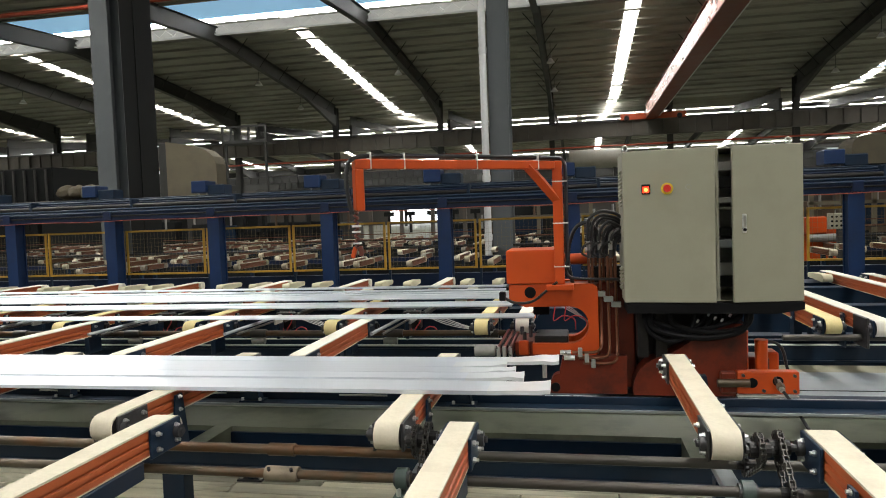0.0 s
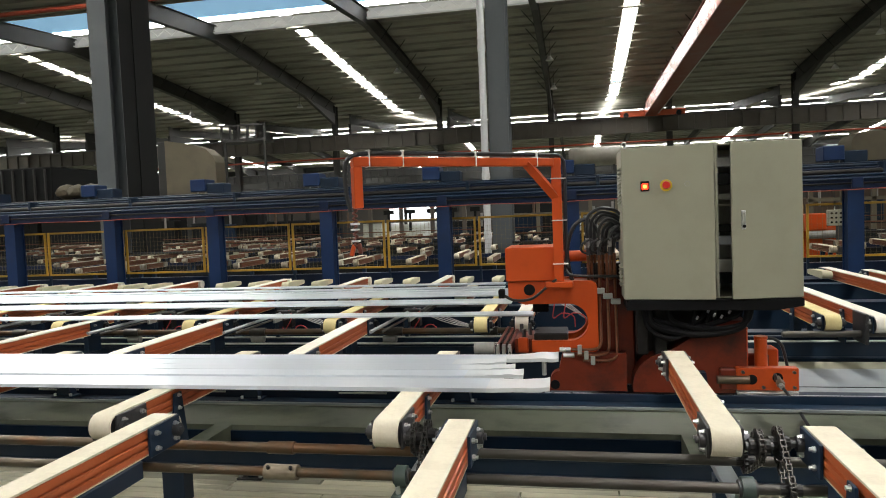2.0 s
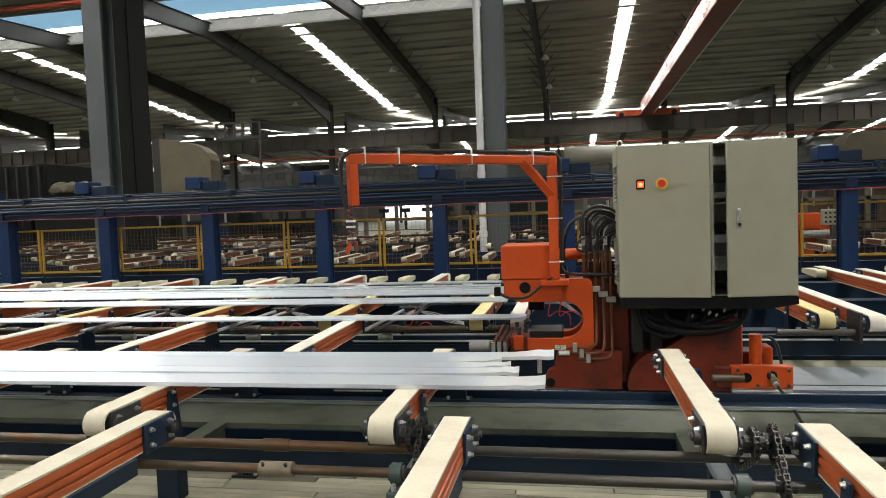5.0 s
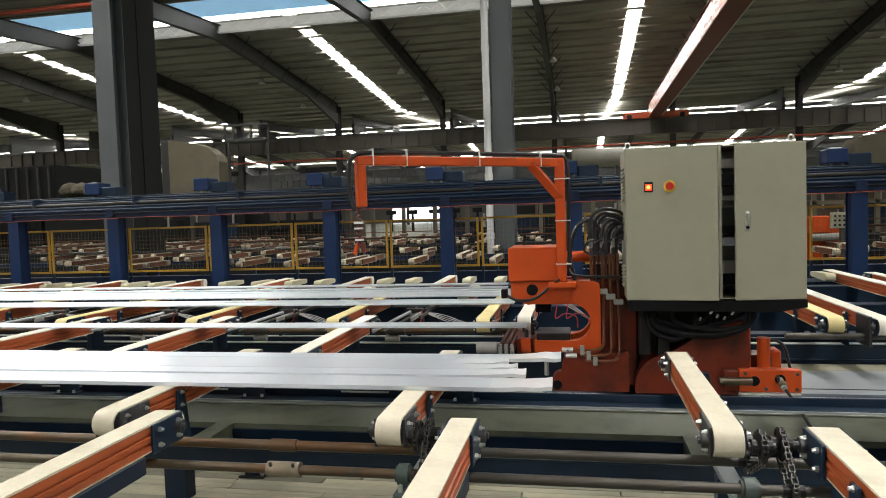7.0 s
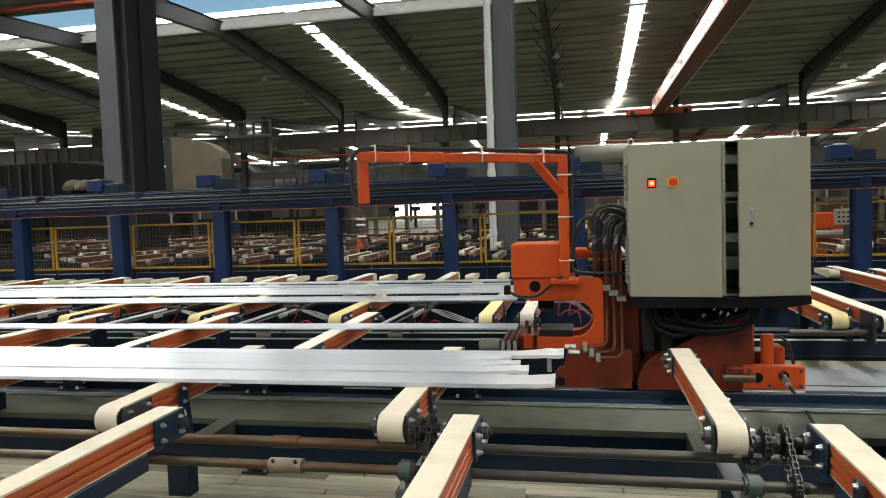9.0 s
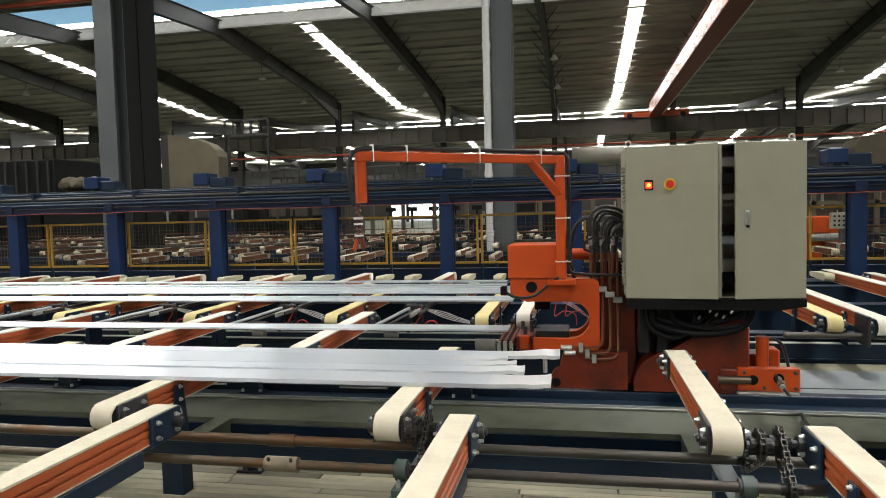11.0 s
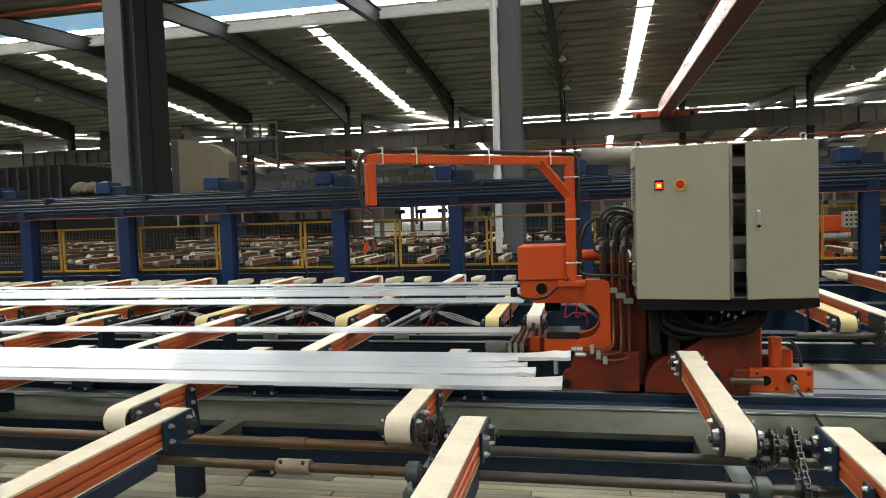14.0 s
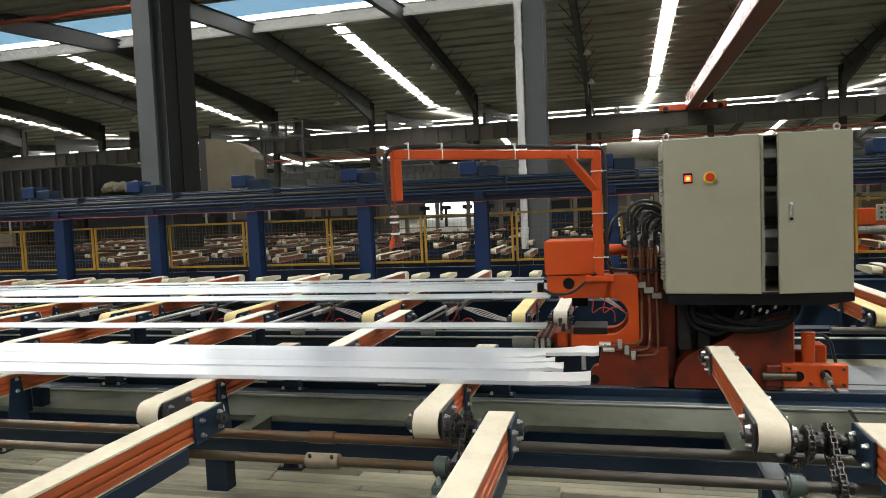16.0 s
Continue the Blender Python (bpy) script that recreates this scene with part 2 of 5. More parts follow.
def ground():
    bm = BM()
    box(bm, X_WEST, X_EAST, Y_SOUTH, PIT_Y[0], -0.9, 0.0)
    box(bm, X_WEST, X_EAST, PIT_Y[1], Y_NORTH, -0.9, 0.0)
    xs = [X_WEST] + [x for p in PITS for x in p] + [X_EAST]
    for a, b in zip(xs[0::2], xs[1::2]):
        box(bm, a, b, PIT_Y[0], PIT_Y[1], -0.9, 0.0)
    box(bm, X_WEST, X_EAST, PIT_Y[0], PIT_Y[1], -1.1, -0.9)
    tagged(part("floor", bm, CONCRETE), "worn grey-green concrete factory floor with a sunken pit", "floor", kind="structure")
    for a, b in PITS:
        bm = BM()
        box(bm, a + 0.004, b - 0.004, PIT_Y[1] - 0.03, PIT_Y[1] - 0.004, -0.88, -0.04)
        box(bm, a + 0.004, b - 0.004, PIT_Y[0] + 0.1, PIT_Y[0] + 0.2, -0.35, -0.25)
        tagged(part("pit_lining", bm, NAVY), "dark navy steel lining of the floor pit", "pit lining", kind="structure")
    tagged(part("trim_3", box(BM(), -16, 9, 5.66, 5.88, 0.001, 0.02, 0.004), WHITE_STEEL), "worn pale steel edging strip on the floor", "edging", kind="structure")


TRACK_STEEL = mat("blue_grey_track_steel", (0.30, 0.33, 0.35), 0.4, 0.3, vary=0.2, scale=4, dirt=(0.17, 0.18, 0.18), dirt_amount=0.7, dirt_scale=2.5, stretch=(0.4, 2, 1))
WHITE_STEEL = mat("worn_pale_steel", (0.48, 0.48, 0.45), 0.4, 0.5, vary=0.2, scale=5, dirt=(0.2, 0.19, 0.16), dirt_amount=0.6, dirt_scale=3, stretch=(0.3, 3, 1))
ground()

SKY_X = [3.3 - 19.2 * k for k in range(-2, 6)]     # centre lines of the rooflights
SKY_W = 0.82
BREAKS = [-40.0, -23.0, 5.0, 31.5, 37.2, 57.0, 61.0, 89.0, 117.0, 145.0, 165.0]


NEAR_W = 0.4


def near_lights(y):
    """Two narrow rooflights over the stretcher's bay, unseen and added to streak the bars."""
    return [-8.35, -11.0] if y == 5.0 else []


def roof():
    bm = BM()
    for ya, yb in zip(BREAKS, BREAKS[1:]):
        # mostly unseen near strips are widened to brighten the tables
        half = SKY_W / 2 * (1.6 if yb <= 31.5 else 1.0)
        xs = sorted([X_WEST, X_EAST] + [x + s * half for x in SKY_X for s in (-1, 1)] + [x + s * NEAR_W / 2 for x in near_lights(yb) for s in (-1, 1)])
        if ya == 31.5:
            continue
        za, zb = roof_z(ya + 1e-3), roof_z(yb - 1e-3)
        for i in range(0, len(xs), 2):
            x0, x1 = xs[i], xs[i + 1]
            v = [bm.verts.new(c) for c in ((x0, ya, za), (x1, ya, za), (x1, yb, zb), (x0, yb, zb),
                                           (x0, ya, za + 0.12), (x1, ya, za + 0.12), (x1, yb, zb + 0.12), (x0, yb, zb + 0.12))]
            for f in ((0, 1, 2, 3), (7, 6, 5, 4), (0, 4, 5, 1), (1, 5, 6, 2), (2, 6, 7, 3), (3, 7, 4, 0)):
                bm.faces.new([v[k] for k in f])
    # purlins across the slope
    y = -39.0
    while y < 164:
        if not 31.5 < y < 37.2:
            z = roof_z(y)
            box(bm, X_WEST, X_EAST, y, y + 0.07, z - 0.14, z)
        y += 1.5
    # cross frames under the rooflights
    for x in SKY_X:
        for y in (38.75, 40.35, 53.2):
            z = roof_z(y)
            box(bm, x - 0.7, x + 0.7, y, y + 0.30, z - 0.10, z + 0.02)
    # monitor over the ridge
    z = roof_z(37.0)
    box(bm, X_WEST, X_EAST, 31.0, 37.9, z + 1.9, z + 2.0)
    box(bm, X_WEST, X_EAST, 31.1, 31.25, z - 0.5, z + 1.9)
    tagged(part("ceiling", bm, ROOF), "dark corrugated metal roof deck on steel purlins", "ceiling", kind="structure")


roof()


def rooflights():
    n = 0
    for ya, yb in zip(BREAKS, BREAKS[1:]):
        for x in SKY_X + near_lights(yb):
            if ya == 31.5:
                continue
            n += 1
            za, zb = roof_z(ya + 1e-3) + 0.06, roof_z(yb - 1e-3) + 0.06
            half = NEAR_W / 2 if x in near_lights(yb) else SKY_W / 2 * (1.6 if yb <= 31.5 else 1.0)
            bm = BM()
            v = [bm.verts.new(c) for c in ((x - half, ya + 0.3, za), (x + half, ya + 0.3, za), (x + half, yb - 0.3, zb), (x - half, yb - 0.3, zb))]
            bm.faces.new(v)
            tagged(part("window_%d" % n, bm, SKYPANEL), "long translucent rooflight strip, bright with daylight", "skylight", kind="structure")


rooflights()


def monitor():
    z = roof_z(37.0)
    tagged(part("trim_1", box(BM(), X_WEST, X_EAST, 37.35, 37.45, z + 0.45, z + 1.9), BLUEPANEL), "light blue translucent side sheet of the roof monitor", "monitor sheet", kind="structure")
    tagged(part("window_60", box(BM(), X_WEST, X_EAST, 37.36, 37.44, z + 0.10, z + 0.43), SKYPANEL), "narrow bright slot below the monitor sheet", "skylight", kind="structure")
    bm = BM()
    box(bm, X_WEST, X_EAST, 37.2, 37.3, z - 0.6, z + 0.06)
    box(bm, X_WEST, X_EAST, 37.0, 37.2, z - 0.6, z - 0.55)
    for k in range(160):
        x = X_WEST + 0.9 * k
        cyl(bm, (x, 37.1, z - 0.45), (x + 0.45, 37.1, z - 0.1), 0.03, 5)
        cyl(bm, (x + 0.45, 37.1, z - 0.1), (x + 0.9, 37.1, z - 0.45), 0.03, 5)
    tagged(part("trim_2", bm, KERB_GLOW), "white painted lattice kerb along the roof monitor, made to glow", "gutter", kind="structure")
    # bright slots in the valleys
    n = 61
    rng = random.Random(5)
    for y in (78.0, 112.5):
        zz = roof_z(y)
        x = -80.0
        while x < 40:
            w = rng.uniform(6, 13)
            for dz in (0.0, -0.55) if y < 100 else (0.0,):
                tagged(part("window_%d" % n, box(BM(), x, x + w, y, y + 0.30, zz + dz - 0.20, zz + dz - 0.16), SKYPANEL), "thin bright translucent strip along the roof valley", "skylight", kind="structure")
                n += 1
            x += w + rng.uniform(0.4, 1.5)


monitor()

POST_X = [-1.9 - 9.2 * k for k in range(-5, 10)]


def i_beam(bm, x, y0, y1, z0, z1, depth, wide=0.3):
    """A rafter from (y0, z0) to (y1, z1), by its top line."""
    for w, a, b in ((wide, 0.0, 0.03), (0.02, 0.03, depth - 0.03), (wide, depth - 0.03, depth)):
        prism(bm, [(y0, z0 - a), (y1, z1 - a), (y1, z1 - b), (y0, z0 - b)], "x", x - w / 2, x + w / 2)


def frames():
    for k, x in enumerate(POST_X):
        for a, b in ((5.0, 37.0), (37.0, 57.0), (61.0, 89.0), (89.0, 117.0), (117.0, 145.0)):
            bm = BM()
            i_beam(bm, x, a, b, roof_z(a) - 0.14, roof_z(b) - 0.14, 0.9, 0.34)
            # haunch at the low end
            lo, hi = (a, b) if roof_z(a) < roof_z(b) else (b, a)
            s = 1 if hi > lo else -1
            prism(bm, [(lo, roof_z(lo) - 1.03), (lo + s * 7, roof_z(lo + s * 7) - 1.03), (lo, roof_z(lo) - 1.95)], "x", x - 0.13, x + 0.13)
            if a == 37.0:
                # knee struts from the lower flange to the purlins
                for q in range(1, 7):
                    yy = a + 3.0 * q - 0.6
                    for sx in (-1, 1):
                        cyl(bm, (x + sx * 0.15, yy, roof_z(yy) - 0.98), (x + sx * 0.85, yy, roof_z(yy) - 0.12), 0.028, 5)
            tagged(part("roof_rafter", bm, STEELWORK), "dark grey steel portal rafter under the roof deck", "rafter", "rafters", kind="structure")
        for y in (57.0, 117.0):
            bm = BM()
            zt = roof_z(y) - 0.3
            box(bm, x - 0.2, x + 0.2, y - 0.3, y - 0.27, 0, zt)
            box(bm, x - 0.2, x + 0.2, y + 0.27, y + 0.3, 0, zt)
            box(bm, x - 0.02, x + 0.02, y - 0.27, y + 0.27, 0, zt)
            tagged(part("hall_post", bm, STEELWORK), "dark grey steel stanchion carrying the roof valley", "column", "hall posts", kind="structure")


frames()


def runway(y, z0, z1, paint):
    t = tagged(part("crane_runway", box(BM(), X_WEST, X_EAST, y - 0.02, y + 0.02, z0 + 0.04, z1 - 0.04), paint), "long painted crane runway girder with web stiffeners", "runway beam", kind="structure")
    part("flange", box(BM(), X_WEST, X_EAST, y - 0.2, y + 0.2, z1 - 0.039, z1), paint, t)
    part("flange", box(BM(), X_WEST, X_EAST, y - 0.2, y + 0.2, z0, z0 + 0.039), paint, t)
    part("crane_rail", box(BM(), X_WEST, X_EAST, y - 0.04, y + 0.04, z1 + 0.001, z1 + 0.12), STEEL, t)
    st, x = None, -52.0
    while x < 30:
        if st is None:
            st = part("stiffener", box(BM(), 0, 0.03, -0.18, -0.02, z0 + 0.04, z1 - 0.04), paint, t)
            st.matrix_basis = pose(x, y, 0)
        else:
            again(st, pose(x, y, 0), t)
        x += 1.15


runway(55.6, H + 5.65, H + 6.85, RUNWAY)
runway(115.0, H + 5.65, H + 6.85, STEELWORK)
runway(88.0, H + 5.2, H + 6.0, STEELWORK)


def column(name, x0, x1, y0, y1, label):
    """A welded H column; flanges face the south and the north."""
    bm = BM()
    zt = roof_z(y0) - 0.2
    box(bm, x0, x1, y0, y0 + 0.025, 0, zt, 0.004)
    box(bm, x0, x1, y1 - 0.025, y1, 0, zt, 0.004)
    box(bm, (x0 + x1) / 2 - 0.012, (x0 + x1) / 2 + 0.012, y0 + 0.025, y1 - 0.025, 0, zt)
    box(bm, x0 - 0.1, x1 + 0.1, y0 - 0.1, y1 + 0.1, 0, 0.04)
    return tagged(part(name, bm, COLUMN), label, "column", "hall columns", kind="structure")


column("wide_column", -1.77, -1.36, 14.5, 15.2, "blue-grey painted steel H column beside a white downpipe")
column("wide_column", -11.13, -10.65, 14.5, 14.95, "blue-grey painted steel H column, its web in shade")
# the column's side in shade is drawn by its dark colour
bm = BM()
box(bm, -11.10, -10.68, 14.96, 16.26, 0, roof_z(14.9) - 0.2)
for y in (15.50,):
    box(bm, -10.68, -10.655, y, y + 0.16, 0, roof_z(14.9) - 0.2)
tagged(part("box_column", bm, DARKM), "ribbed steel box column behind a grey column, coloured dark as shade", "column", "hall columns", kind="structure")
column("wide_column", 7.9, 8.3, 14.5, 15.2, "blue-grey painted steel H column")
column("wide_column", -20.3, -19.9, 14.5, 15.2, "blue-grey painted steel H column")


def downpipe():
    t = group("downpipe", "white plastic rainwater downpipe clipped to a grey column", "pipe", pose(-1.86, 14.42, 0))
    part("pipe", cyl(BM(), (0, 0, 0), (0, 0, 10.4), 0.075, 16), PVC, t, smooth=True)
    for z in (1.1, 2.35, 5.0, 7.6):
        part("pipe_clip", cyl(BM(), (0, 0, z), (0, 0, z + 0.12), 0.088, 16), PVC, t, smooth=True)


downpipe()

# outer walls
for nm, b in (("wall_west", (X_WEST - 0.2, X_WEST, Y_SOUTH, Y_NORTH)), ("wall_east", (X_EAST, X_EAST + 0.2, Y_SOUTH, Y_NORTH)),
              ("wall_south", (X_WEST, X_EAST, Y_SOUTH - 0.2, Y_SOUTH))):
    tagged(part(nm, box(BM(), *b, 0, 11.9), WALLM), "plain grey-beige sheet wall of the hall", "wall", kind="structure")
bm = BM()
DX0, DX1, DZ = -41.5, -30.3, 4.05
box(bm, X_WEST, DX0, Y_NORTH - 15, Y_NORTH - 14.8, 0, 11.9)
box(bm, DX1, X_EAST, Y_NORTH - 15, Y_NORTH - 14.8, 0, 11.9)
box(bm, DX0, DX1, Y_NORTH - 15, Y_NORTH - 14.8, DZ, 11.9)
tagged(part("wall_north", bm, WALLM), "far sheet wall with one open gate to daylight", "wall", kind="structure")
tagged(part("backdrop", box(BM(), DX0 - 3, DX1 + 3, Y_NORTH - 11, Y_NORTH - 10.9, 0, 6), DOORGLOW), "bright daylight outside the open gate", "daylight", kind="structure")


# ---- belt conveyors ----
def belt_mesh(L, w=0.088, r=0.049, th=0.007, seg=8):
    """A closed felt belt round two end pulleys; its top lies at z = 0, from y = 0 to L."""
    bm = BM()

    def loop(rad):
        pts = []
        for k in range(seg + 1):
            a = math.pi / 2 + math.pi * k / seg
            pts.append((r + rad * math.cos(a), -r + rad * math.sin(a)))
        for k in range(seg + 1):
            a = -math.pi / 2 + math.pi * k / seg
            pts.append((L - r + rad * math.cos(a), -r + rad * math.sin(a)))
        return pts
    o, i = loop(r), loop(r - th)
    n = len(o)
    vo = [[bm.verts.new((x, y, z)) for y, z in o] for x in (-w / 2, w / 2)]
    vi = [[bm.verts.new((x, y, z)) for y, z in i] for x in (-w / 2, w / 2)]
    for k in range(n):
        j = (k + 1) % n
        bm.faces.new((vo[0][k], vo[0][j], vo[1][j], vo[1][k]))
        bm.faces.new((vi[1][k], vi[1][j], vi[0][j], vi[0][k]))
        for s in (0, 1):
            bm.faces.new((vo[s][k], vi[s][k], vi[s][j], vo[s][j]))
    return bm


def rail_mesh(y0, y1):
    """The grooved brick-red guide profile between the two runs of the belt."""
    half = [(0.043, -0.009), (0.043, -0.034), (0.036, -0.037), (0.036, -0.043), (0.044, -0.046), (0.044, -0.062), (0.036, -0.065),
            (0.036, -0.071), (0.044, -0.074), (0.044, -0.094)]
    pts = half + [(-x, z) for x, z in reversed(half)]
    return prism(BM(), pts, "y", y0, y1)


def plate_mesh(y0, y1, side, tall=0.105):
    x = side * 0.050
    bm = box(BM(), x - 0.005, x + 0.005, y0, y1, -tall - 0.002, -0.004, 0.002)
    return bm


BOLT = None


def bolts_on(parent, ys, zs, side):
    """Hexagon bolts on a side plate, one object each."""
    global BOLT
    for y in ys:
        for z in zs:
            m = pose(side * 0.055, y, z, 0, 90 * side, 0)
            if BOLT is None:
                bm = cyl(BM(), (0, 0, 0), (0, 0, 0.009), 0.0095, 6)
                cyl(bm, (0, 0, 0.009), (0, 0, 0.018), 0.006, 6)
                BOLT = part("bolt", bm, ZINC, parent)
                BOLT.matrix_basis = m
            else:
                again(BOLT, m, parent)


def bracket_mesh(side, y):
    """A triangular foot plate that holds the profile from the side."""
    x = side * 0.056
    return prism(BM(), [(y - 0.025, -0.02), (y + 0.025, -0.02), (y + 0.06, -0.24), (y - 0.06, -0.24)], "x", x - 0.004, x + 0.004)


def conveyor(name, L, felt, label, near, far, m, plate=None, bracket=(), grp="belt conveyors", detail=True, legs=((0.5, 0.0),), brick=None, sides=(-1, 1)):
    """near, far: 'pulley' shows the rounded belt and its dark roller, 'plate' covers the end with bolted plates."""
    plate = plate or NAVY
    t = group(name, label, "belt conveyor", m, grp)
    if L < 0.5:
        r, n = 0.036, 8
        pts = [(r + r * math.cos(a), r * math.sin(a) - r) for a in [math.pi * (0.5 + k / n) for k in range(n + 1)]]
        pts += [(L - r - 0.03 + (r - 0.012) * math.cos(a), (r - 0.012) * math.sin(a) - r) for a in [math.pi * (-0.5 + k / n) for k in range(n + 1)]]
        part("belt", prism(BM(), pts, "x", -0.045, 0.045), felt, t, smooth=True)
        return t
    part("belt", belt_mesh(L), felt, t, smooth=True)
    part("guide_profile", rail_mesh(0.14, L - 0.14), brick or BRICK, t, "grooved brick-red profile")
    for end, y0, sgn in ((near, 0.0, 1), (far, L, -1)):
        ya, yb = sorted((y0 + sgn * 0.03, y0 + sgn * 0.21))
        bm = cyl(BM(), (-0.045, y0 + sgn * 0.052, -0.052), (0.045, y0 + sgn * 0.052, -0.052), 0.043, 14)
        if not detail:
            bm.free()
            bm = cyl(BM(), (-0.046, y0 + sgn * 0.049, -0.049), (0.046, y0 + sgn * 0.049, -0.049), 0.046, 14)
        part("roller", bm, GREASE if detail else felt, t, smooth=True)
        if not detail:
            continue
        for s in (-1, 1):
            p = part("end_plate", plate_mesh(ya, yb, s, 0.105 if end == "plate" else 0.1), plate, t)
            ys = (ya + 0.035, yb - 0.035)
            bolts_on(p, ys, (-0.028, -0.082), s)
            bm = cyl(BM(), (s * 0.055, y0 + sgn * 0.06, -0.052), (s * 0.075, y0 + sgn * 0.06, -0.052), 0.024, 14)
            cyl(bm, (s * 0.075, y0 + sgn * 0.06, -0.052), (s * 0.085, y0 + sgn * 0.06, -0.052), 0.012, 10)
            part("bearing", bm, STEEL, p, smooth=True)
    for f, floor in legs:
        part("leg", box(BM(), -0.03, 0.03, f * L - 0.03, f * L + 0.03, floor - BELT, -0.099), NAVY, t, "navy steel leg")
    for y in bracket:
        for s in sides:
            b = part("bracket", bracket_mesh(s, y), NAVY, t)
            bolts_on(b, (y,), (-0.03, -0.085), s)
    return t


PITCH = 1.085


def near_tables():
    a = conveyor("belt_conveyor", 2.2, CREAM, "cream felt belt on red profile with bolted navy plates", "pulley", "plate", pose(-0.40, 0.10, BELT), legs=())
    for k in (-2, -1, 2):
        copy_thing(a, pose(-0.40 + 1.115 * k, 0.10, BELT))
    conveyor("belt_conveyor", 2.2, CREAM, "cream felt belt on red profile with navy side brackets", "pulley", "plate", pose(0.715, 0.10, BELT), bracket=(1.75,), legs=())
    b = conveyor("belt_conveyor", 1.24, CREAM, "cream felt belt on red profile, rounded over greasy roller", "pulley", "plate", pose(-0.655, 2.20, BELT), plate=STEEL, bracket=(0.42,), legs=(), sides=(1,))
    part("foot_rib", prism(BM(), [(0.052, 0.757 - BELT), (0.135, 0.757 - BELT), (0.112, -0.06), (0.056, -0.06)], "y", 1.0, 1.05), NAVY, b)
    fp = part("foot_plate", box(BM(), 0.035, 0.158, 0.975, 1.055, 0.748 - BELT, 0.757 - BELT, 0.002), NAVY, b)
    for dx in (0.05, 0.144):
        part("bolt", cyl(BM(), (dx, 0.99, 0.757 - BELT), (dx, 0.99, 0.770 - BELT), 0.008, 6), ZINC, fp)
    for k in (-4, -3, -2, -1, 1):
        copy_thing(b, pose(-0.655 + 1.09 * k, 2.20, BELT))
    c = conveyor("belt_conveyor", 1.32, WHITE_FELT, "white felt belt on red profile under shiny aluminium bars", "pulley", "plate", pose(-1.455, 3.31, BELT), legs=((0.475, 0.606),))
    for k in (1, 2, 3, 4):
        copy_thing(c, pose(-1.455 - 1.06 * k, 3.31, BELT))
    d = conveyor("belt_conveyor", 1.55, YELLOW_FELT, "yellowed felt belt on red profile with open roller end", "pulley", "plate", pose(-1.68, 4.42, BELT), bracket=(0.62,), legs=((0.48, 0.74),))
    for x in (-0.64, -2.745, -3.82, -4.9, -6.0, 1.48):
        copy_thing(d, pose(x, 4.42, BELT))
    e = conveyor("belt_conveyor", 0.95, WHITE_FELT, "short white felt belt beside the stretcher jaw", "pulley", "plate", pose(-0.375, 4.48, BELT), legs=((0.72, 0.74),))
    f = conveyor("belt_conveyor", 1.75, WHITE_FELT, "white felt belt on red profile with dark guard plate", "pulley", "plate", pose(1.72, 4.33, BELT), bracket=(0.5,), legs=((0.55, 0.74),))
    part("guard", box(BM(), -0.085, -0.065, 0.05, 0.25, -0.17, 0.01, 0.004), STEEL, f)
    g = conveyor("belt_conveyor", 1.05, WHITE_FELT, "white felt belt on red profile at table far edge", "pulley", "pulley", pose(-2.40, 6.58, BELT), detail=False, legs=((0.42, 0.84),))
    for x in (-1.42, -3.38, -4.52, -5.6, -6.7, -7.8, -8.9):
        copy_thing(g, pose(x, 6.58 if x < 1 else 6.4, BELT))
    r = conveyor("belt_conveyor", 2.0, WHITE_FELT, "long white felt belt on red profile at table far edge", "pulley", "plate", pose(2.46, 5.65, BELT), legs=((0.69, 0.86),))
    copy_thing(r, pose(3.54, 5.65, BELT))
    copy_thing(r, pose(2.72, 5.3, BELT))
    s = conveyor("belt_end", 0.49, AGED_FELT, "rounded cream felt belt end at table far edge", "pulley", "pulley", pose(-2.85, 7.12, BELT), detail=False, legs=(), grp="belt ends")
    for x in (-2.13, -1.81, -1.19, -0.85, -3.2, -3.6, -4.0, -4.9, -5.25, -6.0, -6.35, -7.1, -7.45, -8.2, -8.6, -9.4, -10.1, -10.8, -11.5, 2.33, 3.1):
        copy_thing(s, pose(x, 7.12, BELT))
    h = conveyor("belt_conveyor", 0.8, WHITE_FELT, "white felt belt crossing between two belt rows", "pulley", "pulley", pose(-2.05, 5.75, BELT), detail=False, legs=((0.22, 0.84),))
    for x in (-1.0, -3.1, -4.15, -5.2, -6.3, -7.4):
        copy_thing(h, pose(x, 5.75, BELT))


near_tables()


def far_tables():
    """More tables of the same kind beyond the fence."""
    rng = random.Random(4)
    src = [conveyor("far_belt_conveyor", L, felt, "pale felt belt on red profile beyond the fence", "pulley", "pulley", pose(0, -30 - i, BELT), detail=False, grp="far belt conveyors", brick=DIM_BRICK)
           for i, (L, felt) in enumerate(((1.0, DIM_FELT), (0.75, GREY_FELT), (1.25, DIM_FELT), (1.5, CREAM)))]
    first = [True] * 4
    for row in range(10):
        y0 = 11.3 + 1.35 * row + (0.6 if row > 3 else 0)
        n = 20 + 2 * row
        for k in range(n):
            x = 5.2 + 0.25 * row - 0.80 * k + (0.45 if row % 2 else 0) + rng.uniform(-0.25, 0.25)
            i = rng.randrange(4)
            m = pose(x, y0 + rng.uniform(-0.3, 0.5), BELT + rng.uniform(-0.07, 0.02))
            if first[i]:
                src[i].matrix_basis = m
                first[i] = False
            else:
                copy_thing(src[i], m)


far_tables()


